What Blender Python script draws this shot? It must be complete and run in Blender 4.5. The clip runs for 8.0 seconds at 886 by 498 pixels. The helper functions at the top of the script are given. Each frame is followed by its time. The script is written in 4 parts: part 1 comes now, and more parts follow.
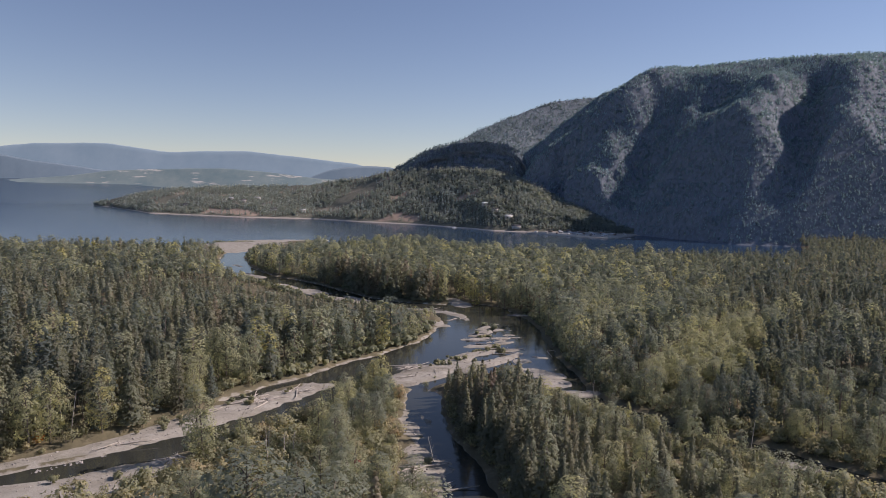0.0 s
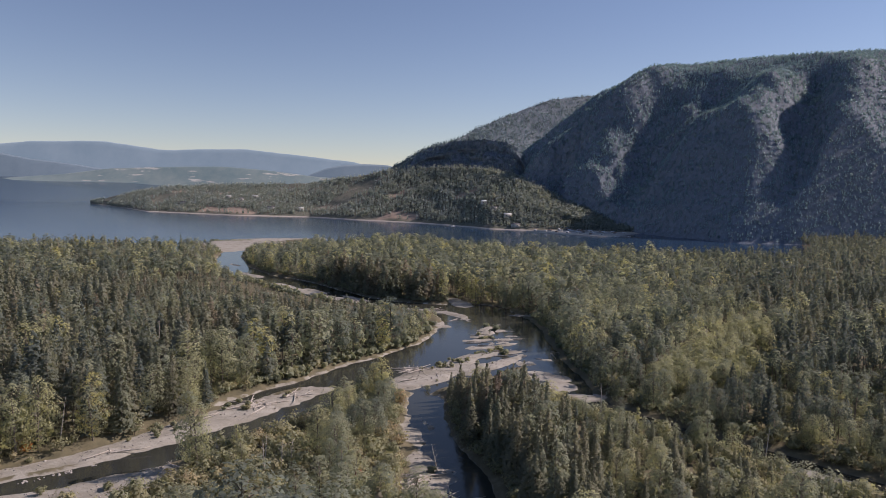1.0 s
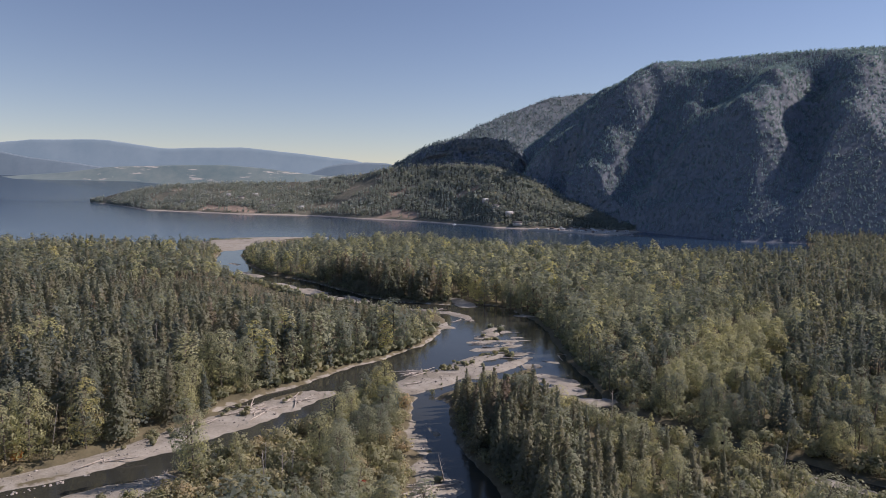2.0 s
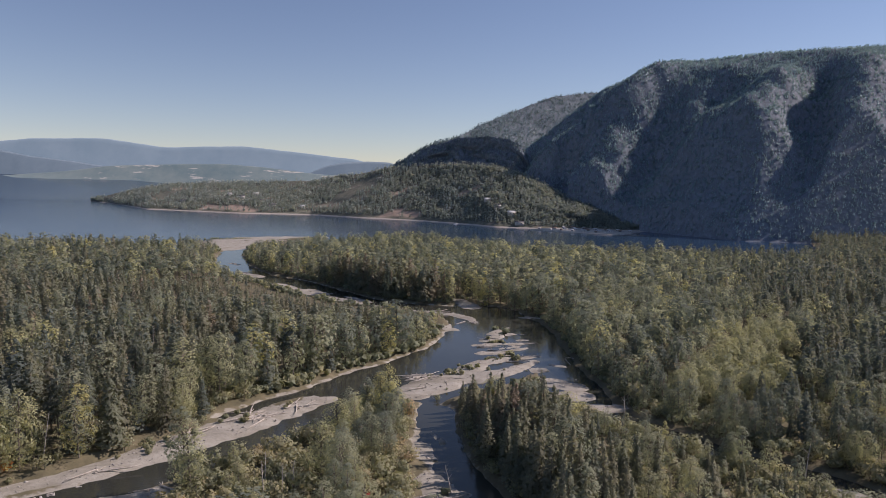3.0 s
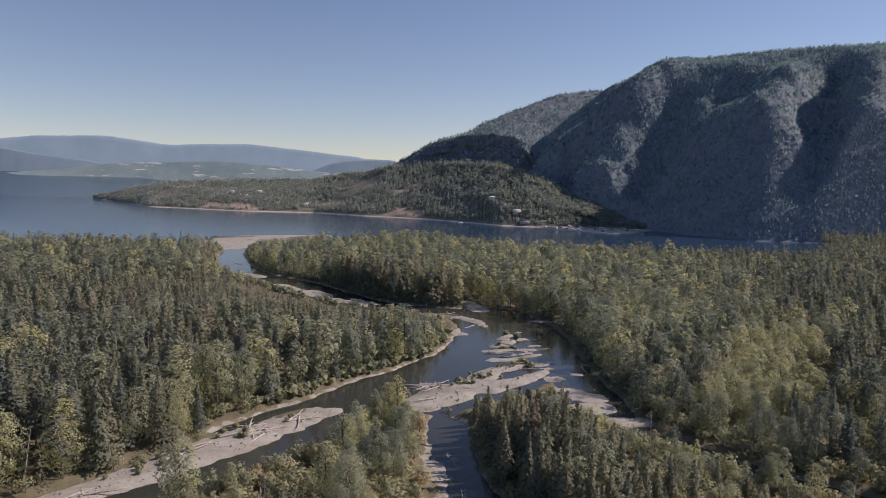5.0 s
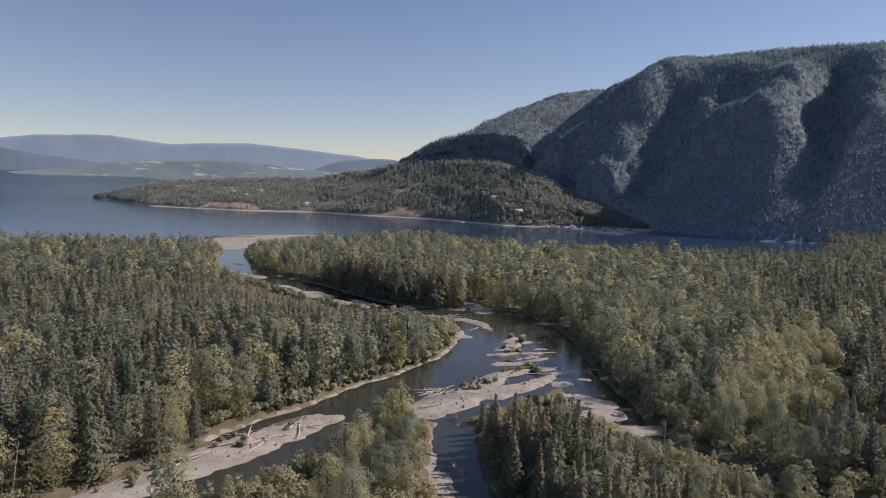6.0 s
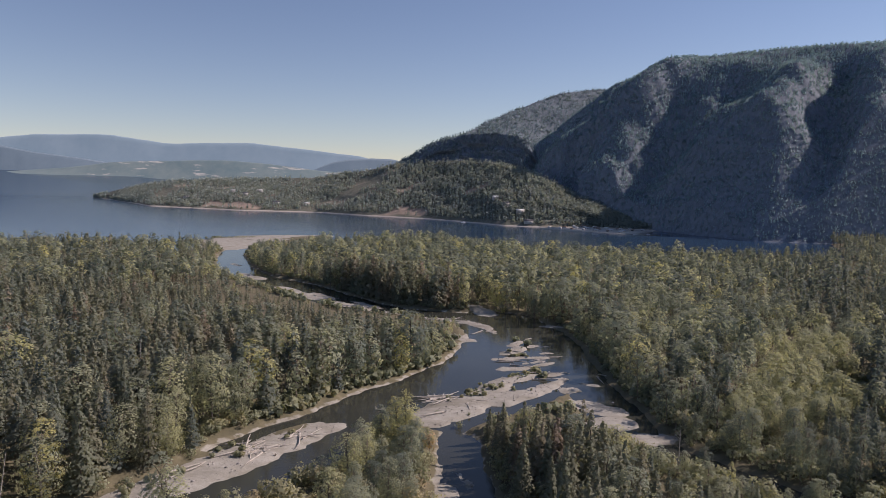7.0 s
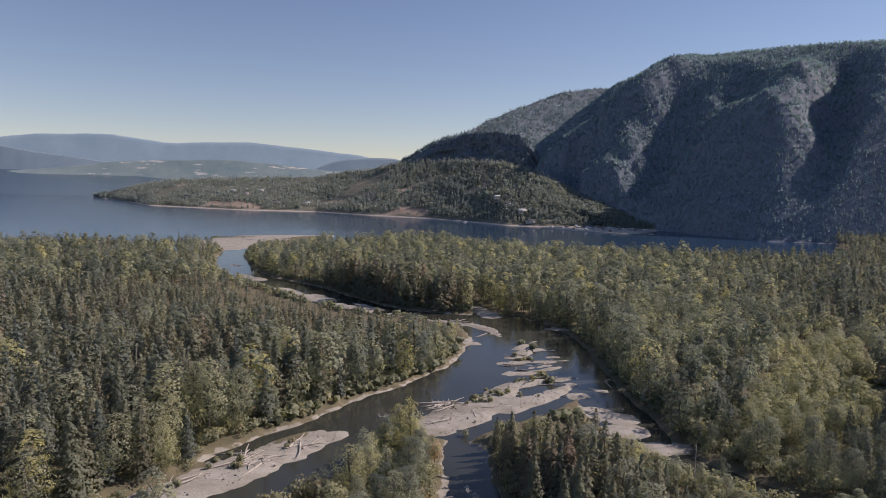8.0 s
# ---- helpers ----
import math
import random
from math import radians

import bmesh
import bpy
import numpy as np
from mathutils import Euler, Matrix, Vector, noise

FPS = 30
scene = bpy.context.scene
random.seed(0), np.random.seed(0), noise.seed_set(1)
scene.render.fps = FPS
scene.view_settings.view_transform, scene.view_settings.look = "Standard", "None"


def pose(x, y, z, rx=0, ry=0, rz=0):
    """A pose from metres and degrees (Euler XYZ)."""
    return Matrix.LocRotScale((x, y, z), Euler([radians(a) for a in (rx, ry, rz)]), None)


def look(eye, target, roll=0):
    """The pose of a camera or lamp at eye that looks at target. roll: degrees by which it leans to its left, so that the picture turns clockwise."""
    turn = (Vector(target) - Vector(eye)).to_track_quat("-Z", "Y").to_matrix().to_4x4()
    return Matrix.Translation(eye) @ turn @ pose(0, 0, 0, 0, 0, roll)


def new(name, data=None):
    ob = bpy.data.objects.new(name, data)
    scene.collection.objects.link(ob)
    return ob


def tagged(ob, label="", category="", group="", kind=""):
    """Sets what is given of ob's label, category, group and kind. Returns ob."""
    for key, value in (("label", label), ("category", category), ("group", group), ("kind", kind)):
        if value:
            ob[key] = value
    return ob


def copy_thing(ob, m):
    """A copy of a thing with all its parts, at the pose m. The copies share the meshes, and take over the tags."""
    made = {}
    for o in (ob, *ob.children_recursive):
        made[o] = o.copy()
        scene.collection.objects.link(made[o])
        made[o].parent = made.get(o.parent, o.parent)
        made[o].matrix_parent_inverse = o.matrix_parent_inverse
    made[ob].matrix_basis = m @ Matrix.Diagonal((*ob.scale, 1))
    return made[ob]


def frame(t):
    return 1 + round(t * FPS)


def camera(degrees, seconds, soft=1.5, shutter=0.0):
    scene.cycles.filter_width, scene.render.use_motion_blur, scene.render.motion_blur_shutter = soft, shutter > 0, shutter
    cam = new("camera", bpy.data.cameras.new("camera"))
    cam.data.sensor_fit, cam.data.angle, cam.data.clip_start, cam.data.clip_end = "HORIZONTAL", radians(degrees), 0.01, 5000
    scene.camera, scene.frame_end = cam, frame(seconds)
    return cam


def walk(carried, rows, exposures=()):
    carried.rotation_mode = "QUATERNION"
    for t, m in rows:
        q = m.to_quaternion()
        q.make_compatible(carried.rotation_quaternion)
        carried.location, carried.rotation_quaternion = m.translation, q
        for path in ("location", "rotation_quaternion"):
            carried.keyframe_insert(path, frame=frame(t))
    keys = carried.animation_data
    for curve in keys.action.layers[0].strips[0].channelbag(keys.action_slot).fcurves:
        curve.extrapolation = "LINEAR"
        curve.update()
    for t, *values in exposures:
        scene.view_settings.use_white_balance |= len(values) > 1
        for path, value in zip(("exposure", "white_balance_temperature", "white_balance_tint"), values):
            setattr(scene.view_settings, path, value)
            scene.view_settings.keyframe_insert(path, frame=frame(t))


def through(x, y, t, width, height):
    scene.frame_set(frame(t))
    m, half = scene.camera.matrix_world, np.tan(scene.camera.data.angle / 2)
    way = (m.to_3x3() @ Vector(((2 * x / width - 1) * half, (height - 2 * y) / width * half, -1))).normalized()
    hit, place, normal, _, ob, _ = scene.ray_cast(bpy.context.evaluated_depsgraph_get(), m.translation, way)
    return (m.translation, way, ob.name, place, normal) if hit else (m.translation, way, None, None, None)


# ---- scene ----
cam = camera(66.0, 8.0, soft=0.85)
ROWS = [
    (0, 0.00, 0.00, 90.00, 0.000, -5.002, 0.865),
    (0.5, -0.95, 4.27, 89.97, -0.143, -5.105, 0.831),
    (1, -1.90, 8.54, 89.96, -0.181, -5.155, 0.849),
    (1.5, -2.84, 12.80, 89.95, -0.170, -5.239, 0.821),
    (3, -5.61, 25.53, 89.96, -0.073, -5.369, 0.852),
    (3.5, -6.51, 29.77, 89.98, -0.023, -5.411, 0.907),
    (4, -7.41, 34.00, 90.01, 0.030, -5.450, 0.917),
    (4.5, -8.31, 38.22, 90.05, 0.099, -5.494, 0.947),
    (6, -10.94, 50.85, 90.21, 0.211, -5.595, 1.002),
    (6.5, -11.80, 55.04, 90.28, 0.222, -5.599, 1.008),
    (7, -12.66, 59.23, 90.36, 0.253, -5.606, 1.020),
    (7.5, -13.50, 63.42, 90.44, 0.273, -5.627, 1.024),
    (8, -14.34, 67.60, 90.53, 0.310, -5.662, 1.010),
]
walk(cam, [(t, pose(x, y, z, 90 + pitch, 0, yaw) @ pose(0, 0, 0, 0, 0, roll)) for t, x, y, z, yaw, pitch, roll in ROWS],
     exposures=[(0, 0.8, 6500, 26), (8, 0.8, 6500, 26)])

# ---------------------------------------------------------------- light
SUN_AZ, SUN_EL = 15.0, 37.5          # degrees from +x towards +y, degrees above the horizon
world = bpy.data.worlds.new("sky")
scene.world = world
world.use_nodes = True
wn = world.node_tree
sky = wn.nodes.new("ShaderNodeTexSky")
sky.sky_type = "NISHITA"
sky.sun_disc = False
sky.sun_elevation = radians(SUN_EL)
sky.sun_rotation = radians(90 - SUN_AZ)
sky.altitude = 400
sky.air_density, sky.dust_density, sky.ozone_density = 1.0, 0.0, 1.5
wn.nodes["Background"].inputs["Strength"].default_value = 0.05
wn.links.new(sky.outputs["Color"], wn.nodes["Background"].inputs["Color"])
sun_data = bpy.data.lights.new("sun", "SUN")
sun_data.energy, sun_data.angle, sun_data.color = 2.82, radians(0.55), (1.0, 0.89, 0.765)
sun = new("sun", sun_data)
sa, se = radians(SUN_AZ), radians(SUN_EL)
sun.matrix_world = look((600, 200, 700), (600 - math.cos(sa) * math.cos(se), 200 - math.sin(sa) * math.cos(se), 700 - math.sin(se)))
tagged(sun, kind="structure")


# ---------------------------------------------------------------- materials
class Mat:
    """A node material with a few short-hands."""

    def __init__(self, name, rough=0.9):
        self.m = bpy.data.materials.new(name)
        self.m.use_nodes = True
        self.t = self.m.node_tree
        self.b = self.t.nodes["Principled BSDF"]
        self.b.inputs["Roughness"].default_value = rough
        self.b.inputs["Specular IOR Level"].default_value = 0.25

    def node(self, kind, **values):
        n = self.t.nodes.new(kind)
        for k, v in values.items():
            n.inputs[k.replace("_", " ")].default_value = v
        return n

    def link(self, a, b):
        self.t.links.new(a, b)

    def coords(self):
        return self.t.nodes.new("ShaderNodeNewGeometry").outputs["Position"]

    def noise(self, scale, detail=4.0, rough=0.6, stretch=None, vector=None):
        n = self.node("ShaderNodeTexNoise", Scale=scale, Detail=detail, Roughness=rough)
        v = vector or self.coords()
        if stretch:
            mp = self.node("ShaderNodeMapping", Scale=stretch)
            self.link(v, mp.inputs["Vector"])
            v = mp.outputs["Vector"]
        self.link(v, n.inputs["Vector"])
        return n.outputs["Fac"]

    def ramp(self, fac, stops):
        r = self.t.nodes.new("ShaderNodeValToRGB")
        el = r.color_ramp.elements
        while len(el) < len(stops):
            el.new(0.5)
        for e, (p, c) in zip(el, stops):
            e.position, e.color = p, (*c, 1.0)
        self.link(fac, r.inputs["Fac"])
        return r.outputs["Color"]

    def mix(self, fac, a, b, mode="MIX"):
        n = self.t.nodes.new("ShaderNodeMix")
        n.data_type, n.blend_type = "RGBA", mode
        for k, v in ((0, fac), (6, a), (7, b)):
            if hasattr(v, "links"):
                self.link(v, n.inputs[k])
            else:
                n.inputs[k].default_value = (*v, 1.0) if isinstance(v, tuple) else v
        return n.outputs[2]

    def math(self, op, a, b=0.0):
        n = self.t.nodes.new("ShaderNodeMath")
        n.operation = op
        for k, v in ((0, a), (1, b)):
            if hasattr(v, "links"):
                self.link(v, n.inputs[k])
            else:
                n.inputs[k].default_value = v
        return n.outputs[0]

    def color(self, socket):
        self.link(socket, self.b.inputs["Base Color"])

    def bump(self, fac, strength=0.4, distance=0.2):
        n = self.node("ShaderNodeBump", Strength=strength, Distance=distance)
        self.link(fac, n.inputs["Height"])
        self.link(n.outputs["Normal"], self.b.inputs["Normal"])


def leaf_material(name, stops, through=1.0, source="tint"):
    """Foliage: the hue of a tree comes from its own tint, that of a leaf clump from its island."""
    k = Mat(name, 0.8)
    k.b.inputs["Specular IOR Level"].default_value = 0.12
    if source == "tint":
        a = k.t.nodes.new("ShaderNodeAttribute")
        a.attribute_name = "tint"
        tint = a.outputs["Fac"]
    else:
        tint = k.math("MULTIPLY_ADD", k.t.nodes.new("ShaderNodeObjectInfo").outputs["Random"], 0.44)
        tint.node.inputs[2].default_value = 0.17
    island = k.t.nodes.new("ShaderNodeNewGeometry").outputs["Random Per Island"]
    base = k.ramp(tint, stops)
    v = k.math("MULTIPLY_ADD", island, 0.22)
    v.node.inputs[2].default_value = 0.9
    col = k.mix(1.0, base, v, "MULTIPLY")
    k.color(col)
    tr = k.t.nodes.new("ShaderNodeBsdfTranslucent")
    k.link(k.mix(1.0, col, (through, through * 0.98, through * 0.7), "MULTIPLY"), tr.inputs["Color"])
    ad = k.t.nodes.new("ShaderNodeAddShader")
    k.link(k.b.outputs[0], ad.inputs[0])
    k.link(tr.outputs[0], ad.inputs[1])
    k.link(ad.outputs[0], k.t.nodes["Material Output"].inputs["Surface"])
    return k.m


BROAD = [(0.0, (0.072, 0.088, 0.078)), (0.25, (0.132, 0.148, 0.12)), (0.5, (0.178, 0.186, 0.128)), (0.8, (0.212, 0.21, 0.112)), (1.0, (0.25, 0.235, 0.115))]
NEEDLE = [(0.0, (0.074, 0.09, 0.082)), (0.3, (0.112, 0.122, 0.09)), (0.7, (0.126, 0.124, 0.092)), (1.0, (0.145, 0.118, 0.096))]
SHRUB = [(0.0, (0.14, 0.156, 0.112)), (0.4, (0.178, 0.182, 0.118)), (0.75, (0.21, 0.19, 0.124)), (1.0, (0.235, 0.18, 0.12))]
# mountain foliage: green shifted to blue, the air's haze put into the colour
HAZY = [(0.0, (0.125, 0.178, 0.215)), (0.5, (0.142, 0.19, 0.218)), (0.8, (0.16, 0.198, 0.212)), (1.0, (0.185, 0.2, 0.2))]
# headland foliage: paler and bluer, a thinner haze painted into the colour
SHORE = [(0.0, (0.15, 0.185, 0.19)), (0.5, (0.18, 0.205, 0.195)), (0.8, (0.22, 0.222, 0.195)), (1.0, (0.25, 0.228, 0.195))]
M_SHORE = leaf_material("hazed_shore_foliage", SHORE, 0.8)
M_BROAD = leaf_material("broadleaf_foliage", BROAD, 1.45)
M_NEEDLE = leaf_material("conifer_foliage", NEEDLE, 1.0)
# brightened as well, as haze would lift the shaded slope
M_HILL = leaf_material("hazed_conifer_foliage", [(p, tuple(v * f for v, f in zip(c, (1.42, 1.5, 1.42)))) for p, c in HAZY], 0.4)
# trees of shoulder and knoll, in the same haze-tinted colours
M_BACKTREE = leaf_material("hazed_shoulder_foliage", [(p, tuple(v * 1.0 for v in c)) for p, c in HAZY], 0.5)
M_SHRUB = leaf_material("shrub_foliage", SHRUB)
M_BROAD_ONE = leaf_material("broadleaf_foliage_near", BROAD, 1.45, source="object")
M_NEEDLE_ONE = leaf_material("conifer_foliage_near", NEEDLE, 1.0, source="object")
M_SHRUB_ONE = leaf_material("shrub_foliage_near", SHRUB, source="object")


def bark_material(name, a, b):
    k = Mat(name, 0.9)
    k.color(k.ramp(k.noise(1.3, 5, 0.7, (1, 1, 0.25)), [(0.35, a), (0.65, b)]))
    k.bump(k.noise(6.0, 4, 0.6, (1, 1, 0.2)), 0.6, 0.05)
    return k.m


M_BARK = bark_material("bark", (0.12, 0.1, 0.08), (0.27, 0.24, 0.2))
M_BARK_PALE = bark_material("pale_bark", (0.3, 0.28, 0.25), (0.5, 0.47, 0.42))
M_DRIFT = bark_material("driftwood", (0.3, 0.27, 0.23), (0.55, 0.52, 0.47))


def ground_material():
    k = Mat("ground", 0.95)
    a = k.t.nodes.new("ShaderNodeAttribute")
    a.attribute_name = "gravel"
    gravel = k.ramp(k.noise(0.12, 6, 0.65), [(0.3, (0.265, 0.252, 0.212)), (0.5, (0.355, 0.342, 0.295)), (0.7, (0.435, 0.42, 0.37))])
    pebble = k.ramp(k.noise(2.6, 3, 0.7), [(0.3, (0.72, 0.72, 0.72)), (0.7, (1.1, 1.1, 1.1))])
    gravel = k.mix(1.0, gravel, pebble, "MULTIPLY")
    silt = k.ramp(k.noise(0.07, 5, 0.7, (0.5, 1.4, 1)), [(0.5, (0, 0, 0)), (0.66, (1, 1, 1))])
    gravel = k.mix(k.mix(1.0, silt, (0.55, 0.55, 0.55), "MULTIPLY"), gravel, (0.2, 0.185, 0.14))
    soil = k.ramp(k.noise(0.2, 6, 0.7), [(0.3, (0.1, 0.094, 0.06)), (0.55, (0.155, 0.14, 0.088)), (0.75, (0.225, 0.198, 0.132))])
    patch = k.math("ADD", a.outputs["Fac"], k.math("MULTIPLY", k.math("SUBTRACT", k.noise(0.35, 5, 0.7), 0.5), 0.9))
    k.color(k.mix(k.ramp(patch, [(0.42, (0, 0, 0)), (0.58, (1, 1, 1))]), soil, gravel))
    k.bump(k.noise(1.5, 5, 0.7), 0.5, 0.25)
    return k.m


def water_material():
    k = Mat("water", 0.08)
    k.b.inputs["IOR"].default_value = 1.33
    k.b.inputs["Specular IOR Level"].default_value = 0.5
    k.color(k.ramp(k.noise(0.02, 4, 0.6, (1, 0.6, 1)), [(0.3, (0.03, 0.033, 0.029)), (0.7, (0.05, 0.054, 0.046))]))
    k.bump(k.math("ADD", k.noise(0.9, 3, 0.6, (0.6, 1.4, 1)), k.math("MULTIPLY", k.noise(0.05, 3, 0.6), 2.0)), 0.06, 0.3)
    return k.m


def lake_material():
    k = Mat("lake_water", 0.13)
    k.b.inputs["IOR"].default_value = 1.33
    k.b.inputs["Specular IOR Level"].default_value = 0.5
    k.color(k.ramp(k.noise(0.004, 5, 0.6, (0.3, 1.6, 1)), [(0.3, (0.018, 0.044, 0.088)), (0.7, (0.026, 0.058, 0.106))]))
    k.bump(k.noise(0.25, 4, 0.7, (0.5, 1.5, 1)), 0.12, 0.4)
    return k.m


def slope_material(name, forest, rock, amount, scale=0.004, beach=0.0):
    k = Mat(name, 0.95)
    f = k.ramp(k.noise(0.03, 6, 0.75), [(0.3, forest[0]), (0.7, forest[1])])
    f = k.mix(1.0, f, k.ramp(k.noise(0.12, 4, 0.7), [(0.3, (0.65, 0.65, 0.65)), (0.7, (1.3, 1.3, 1.3))]), "MULTIPLY")
    r = k.ramp(k.noise(0.05, 5, 0.7), [(0.3, rock[0]), (0.7, rock[1])])
    c = k.mix(k.ramp(k.noise(scale, 7, 0.72), [(amount, (0, 0, 0)), (amount + 0.1, (1, 1, 1))]), f, r)
    if beach:
        bare = k.t.nodes.new("ShaderNodeAttribute")
        bare.attribute_name = "bare"
        c = k.mix(bare.outputs["Fac"], c, r)
        xyz = k.t.nodes.new("ShaderNodeSeparateXYZ")
        k.link(k.coords(), xyz.inputs[0])
        up = k.math("ADD", k.math("DIVIDE", xyz.outputs["Z"], beach * 2), k.math("MULTIPLY", k.noise(0.02, 4, 0.7), 0.9))
        c = k.mix(k.ramp(up, [(0.8, (1, 1, 1)), (0.95, (0, 0, 0))]), c, (0.42, 0.38, 0.33))
    k.color(c)
    k.bump(k.noise(0.06, 6, 0.75), 0.4, 6.0)
    return k.m


def hazed_distance_material(name, a, b, glow, field=None):
    """Far hills, kilometres of air away: the haze is painted as bluish base colour and emission."""
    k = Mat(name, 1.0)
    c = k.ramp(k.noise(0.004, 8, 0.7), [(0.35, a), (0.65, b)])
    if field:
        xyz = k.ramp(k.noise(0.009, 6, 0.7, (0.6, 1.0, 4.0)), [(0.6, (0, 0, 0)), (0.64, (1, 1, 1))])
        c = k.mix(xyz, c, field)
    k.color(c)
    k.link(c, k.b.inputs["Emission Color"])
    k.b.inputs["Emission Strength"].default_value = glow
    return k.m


M_GROUND, M_WATER, M_LAKE = ground_material(), water_material(), lake_material()
# mountain and knoll ground: bluish, with haze painted into the forest colour
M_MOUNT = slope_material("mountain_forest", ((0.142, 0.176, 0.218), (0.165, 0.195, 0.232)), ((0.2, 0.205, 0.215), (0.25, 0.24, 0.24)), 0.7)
# shoulder ground: the blue of distant haze is in its base colour
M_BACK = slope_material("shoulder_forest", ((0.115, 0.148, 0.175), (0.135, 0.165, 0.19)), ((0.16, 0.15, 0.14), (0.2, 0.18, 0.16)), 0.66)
M_HEAD = slope_material("headland_forest", ((0.11, 0.125, 0.1), (0.17, 0.165, 0.125)), ((0.27, 0.21, 0.165), (0.38, 0.31, 0.25)), 0.555, 0.011, 2.4)
# haze of the far shore, put into blue colours and a glow
M_LOW = hazed_distance_material("far_farmland", (0.07, 0.104, 0.114), (0.115, 0.142, 0.14), 0.6, (0.24, 0.235, 0.22))
M_LEFT = hazed_distance_material("far_wooded_ridge", (0.088, 0.122, 0.148), (0.108, 0.142, 0.168), 0.6)
M_FAR = hazed_distance_material("far_blue_ridge", (0.112, 0.153, 0.182), (0.132, 0.172, 0.2), 0.8)


# ---------------------------------------------------------------- mesh helpers
def mesh_from(name, verts, tris, mats, index=None, **attributes):
    """One mesh from arrays: vertices, triangles or quads, materials, the material of each face, float attributes of the vertices. Columns 4 to 6 of the vertices are their normals."""
    verts, tris = np.asarray(verts, np.float32), np.asarray(tris, np.int32)
    soft = verts[:, 3:] if verts.shape[1] == 6 else None
    verts = verts[:, :3]
    me = bpy.data.meshes.new(name)
    n, w = tris.shape
    me.vertices.add(len(verts))
    me.vertices.foreach_set("co", verts.ravel())
    me.loops.add(n * w)
    me.loops.foreach_set("vertex_index", tris.ravel())
    me.polygons.add(n)
    me.polygons.foreach_set("loop_start", np.arange(n, dtype=np.int32) * w)
    me.polygons.foreach_set("loop_total", np.full(n, w, np.int32))
    for m in mats:
        me.materials.append(m)
    if index is not None:
        me.polygons.foreach_set("material_index", np.asarray(index, np.int32))
    for key, values in attributes.items():
        at = me.attributes.new(key, "FLOAT", "POINT")
        at.data.foreach_set("value", np.asarray(values, np.float32))
    me.update(calc_edges=True)
    if soft is not None:
        # leaf clumps take the roundness of the crown that they belong to
        me.attributes.new("custom_normal", "FLOAT_VECTOR", "POINT").data.foreach_set("vector", np.ascontiguousarray(soft).ravel())
        me.update()
    return me


def smooth(me):
    me.polygons.foreach_set("use_smooth", np.ones(len(me.polygons), bool))
    return me


def grid_faces(nu, nv):
    i = np.arange(nu * nv).reshape(nu, nv)
    return np.stack([i[:-1, :-1], i[1:, :-1], i[1:, 1:], i[:-1, 1:]], -1).reshape(-1, 4)


def part(name, me, parent, label=""):
    ob = new(name, me)
    ob.parent = parent
    return tagged(ob, label)


def thing(name, m, label, category, group=""):
    ob = new(name)
    ob.matrix_basis = m
    return tagged(ob, label, category, group)


rng = np.random.default_rng(7)


def lattice(x, y, seed):
    h = np.sin(x * 127.1 + y * 311.7 + seed * 74.7) * 43758.5453
    return h - np.floor(h)


def wave(x, y, scale, seed=0, octaves=3):
    """Smooth noise over the plan, -1 to 1."""
    total, amp, norm = 0.0, 1.0, 0.0
    for o in range(octaves):
        px, py = x / scale * 2 ** o, y / scale * 2 ** o
        ix, iy = np.floor(px), np.floor(py)
        fx, fy = px - ix, py - iy
        fx, fy = fx * fx * (3 - 2 * fx), fy * fy * (3 - 2 * fy)
        a, b = lattice(ix, iy, seed + o), lattice(ix + 1, iy, seed + o)
        c, d = lattice(ix, iy + 1, seed + o), lattice(ix + 1, iy + 1, seed + o)
        total = total + amp * (a + (b - a) * fx + (c - a) * fy + (a - b - c + d) * fx * fy)
        norm, amp = norm + amp, amp * 0.5
    return 2 * total / norm - 1


def band(x, y, line):
    """Signed distance to a line of (x, y, half width): negative inside."""
    best = np.full(np.shape(x), 1e9)
    for (x0, y0, w0), (x1, y1, w1) in zip(line, line[1:]):
        dx, dy = x1 - x0, y1 - y0
        s = np.clip(((x - x0) * dx + (y - y0) * dy) / (dx * dx + dy * dy), 0, 1)
        best = np.minimum(best, np.hypot(x - x0 - s * dx, y - y0 - s * dy) - (w0 + s * (w1 - w0)))
    return best


# ---------------------------------------------------------------- the plan of the delta
CHANNELS = [
    [(-288, 1200, 14), (-284, 940, 13), (-264, 850, 15), (-226, 738, 18), (-184, 668, 17), (-138, 622, 20), (-104, 575, 20), (-74, 540, 17), (-45, 521, 13), (-8, 508, 13), (25, 497, 20)],
    [(25, 490, 22), (42, 462, 17), (50, 430, 13), (52, 395, 10), (52, 360, 11), (52, 330, 12), (54, 300, 13), (62, 278, 7), (86, 250, 6), (104, 230, 8), (130, 200, 9), (180, 150, 9), (300, 60, 10)],
    [(20, 480, 20), (13, 440, 13), (5, 408, 12), (0, 382, 15), (-15, 352, 17), (-36, 326, 17), (-50, 310, 12)],
    [(-40, 318, 15), (-58, 309, 5), (-71, 296, 4), (-80, 282, 3.5), (-88, 272, 2)],
    [(-36, 318, 14), (-44, 288, 10), (-58, 262, 11), (-72, 245, 10), (-84, 231, 9), (-98, 214, 8), (-112, 203, 8), (-126, 192, 8), (-150, 176, 9), (-230, 140, 10), (-330, 60, 12)],
    [(-8, 285, 8), (-7, 262, 8), (-3, 240, 8), (2, 220, 8), (7, 195, 8), (12, 160, 9), (10, 60, 10)],
]
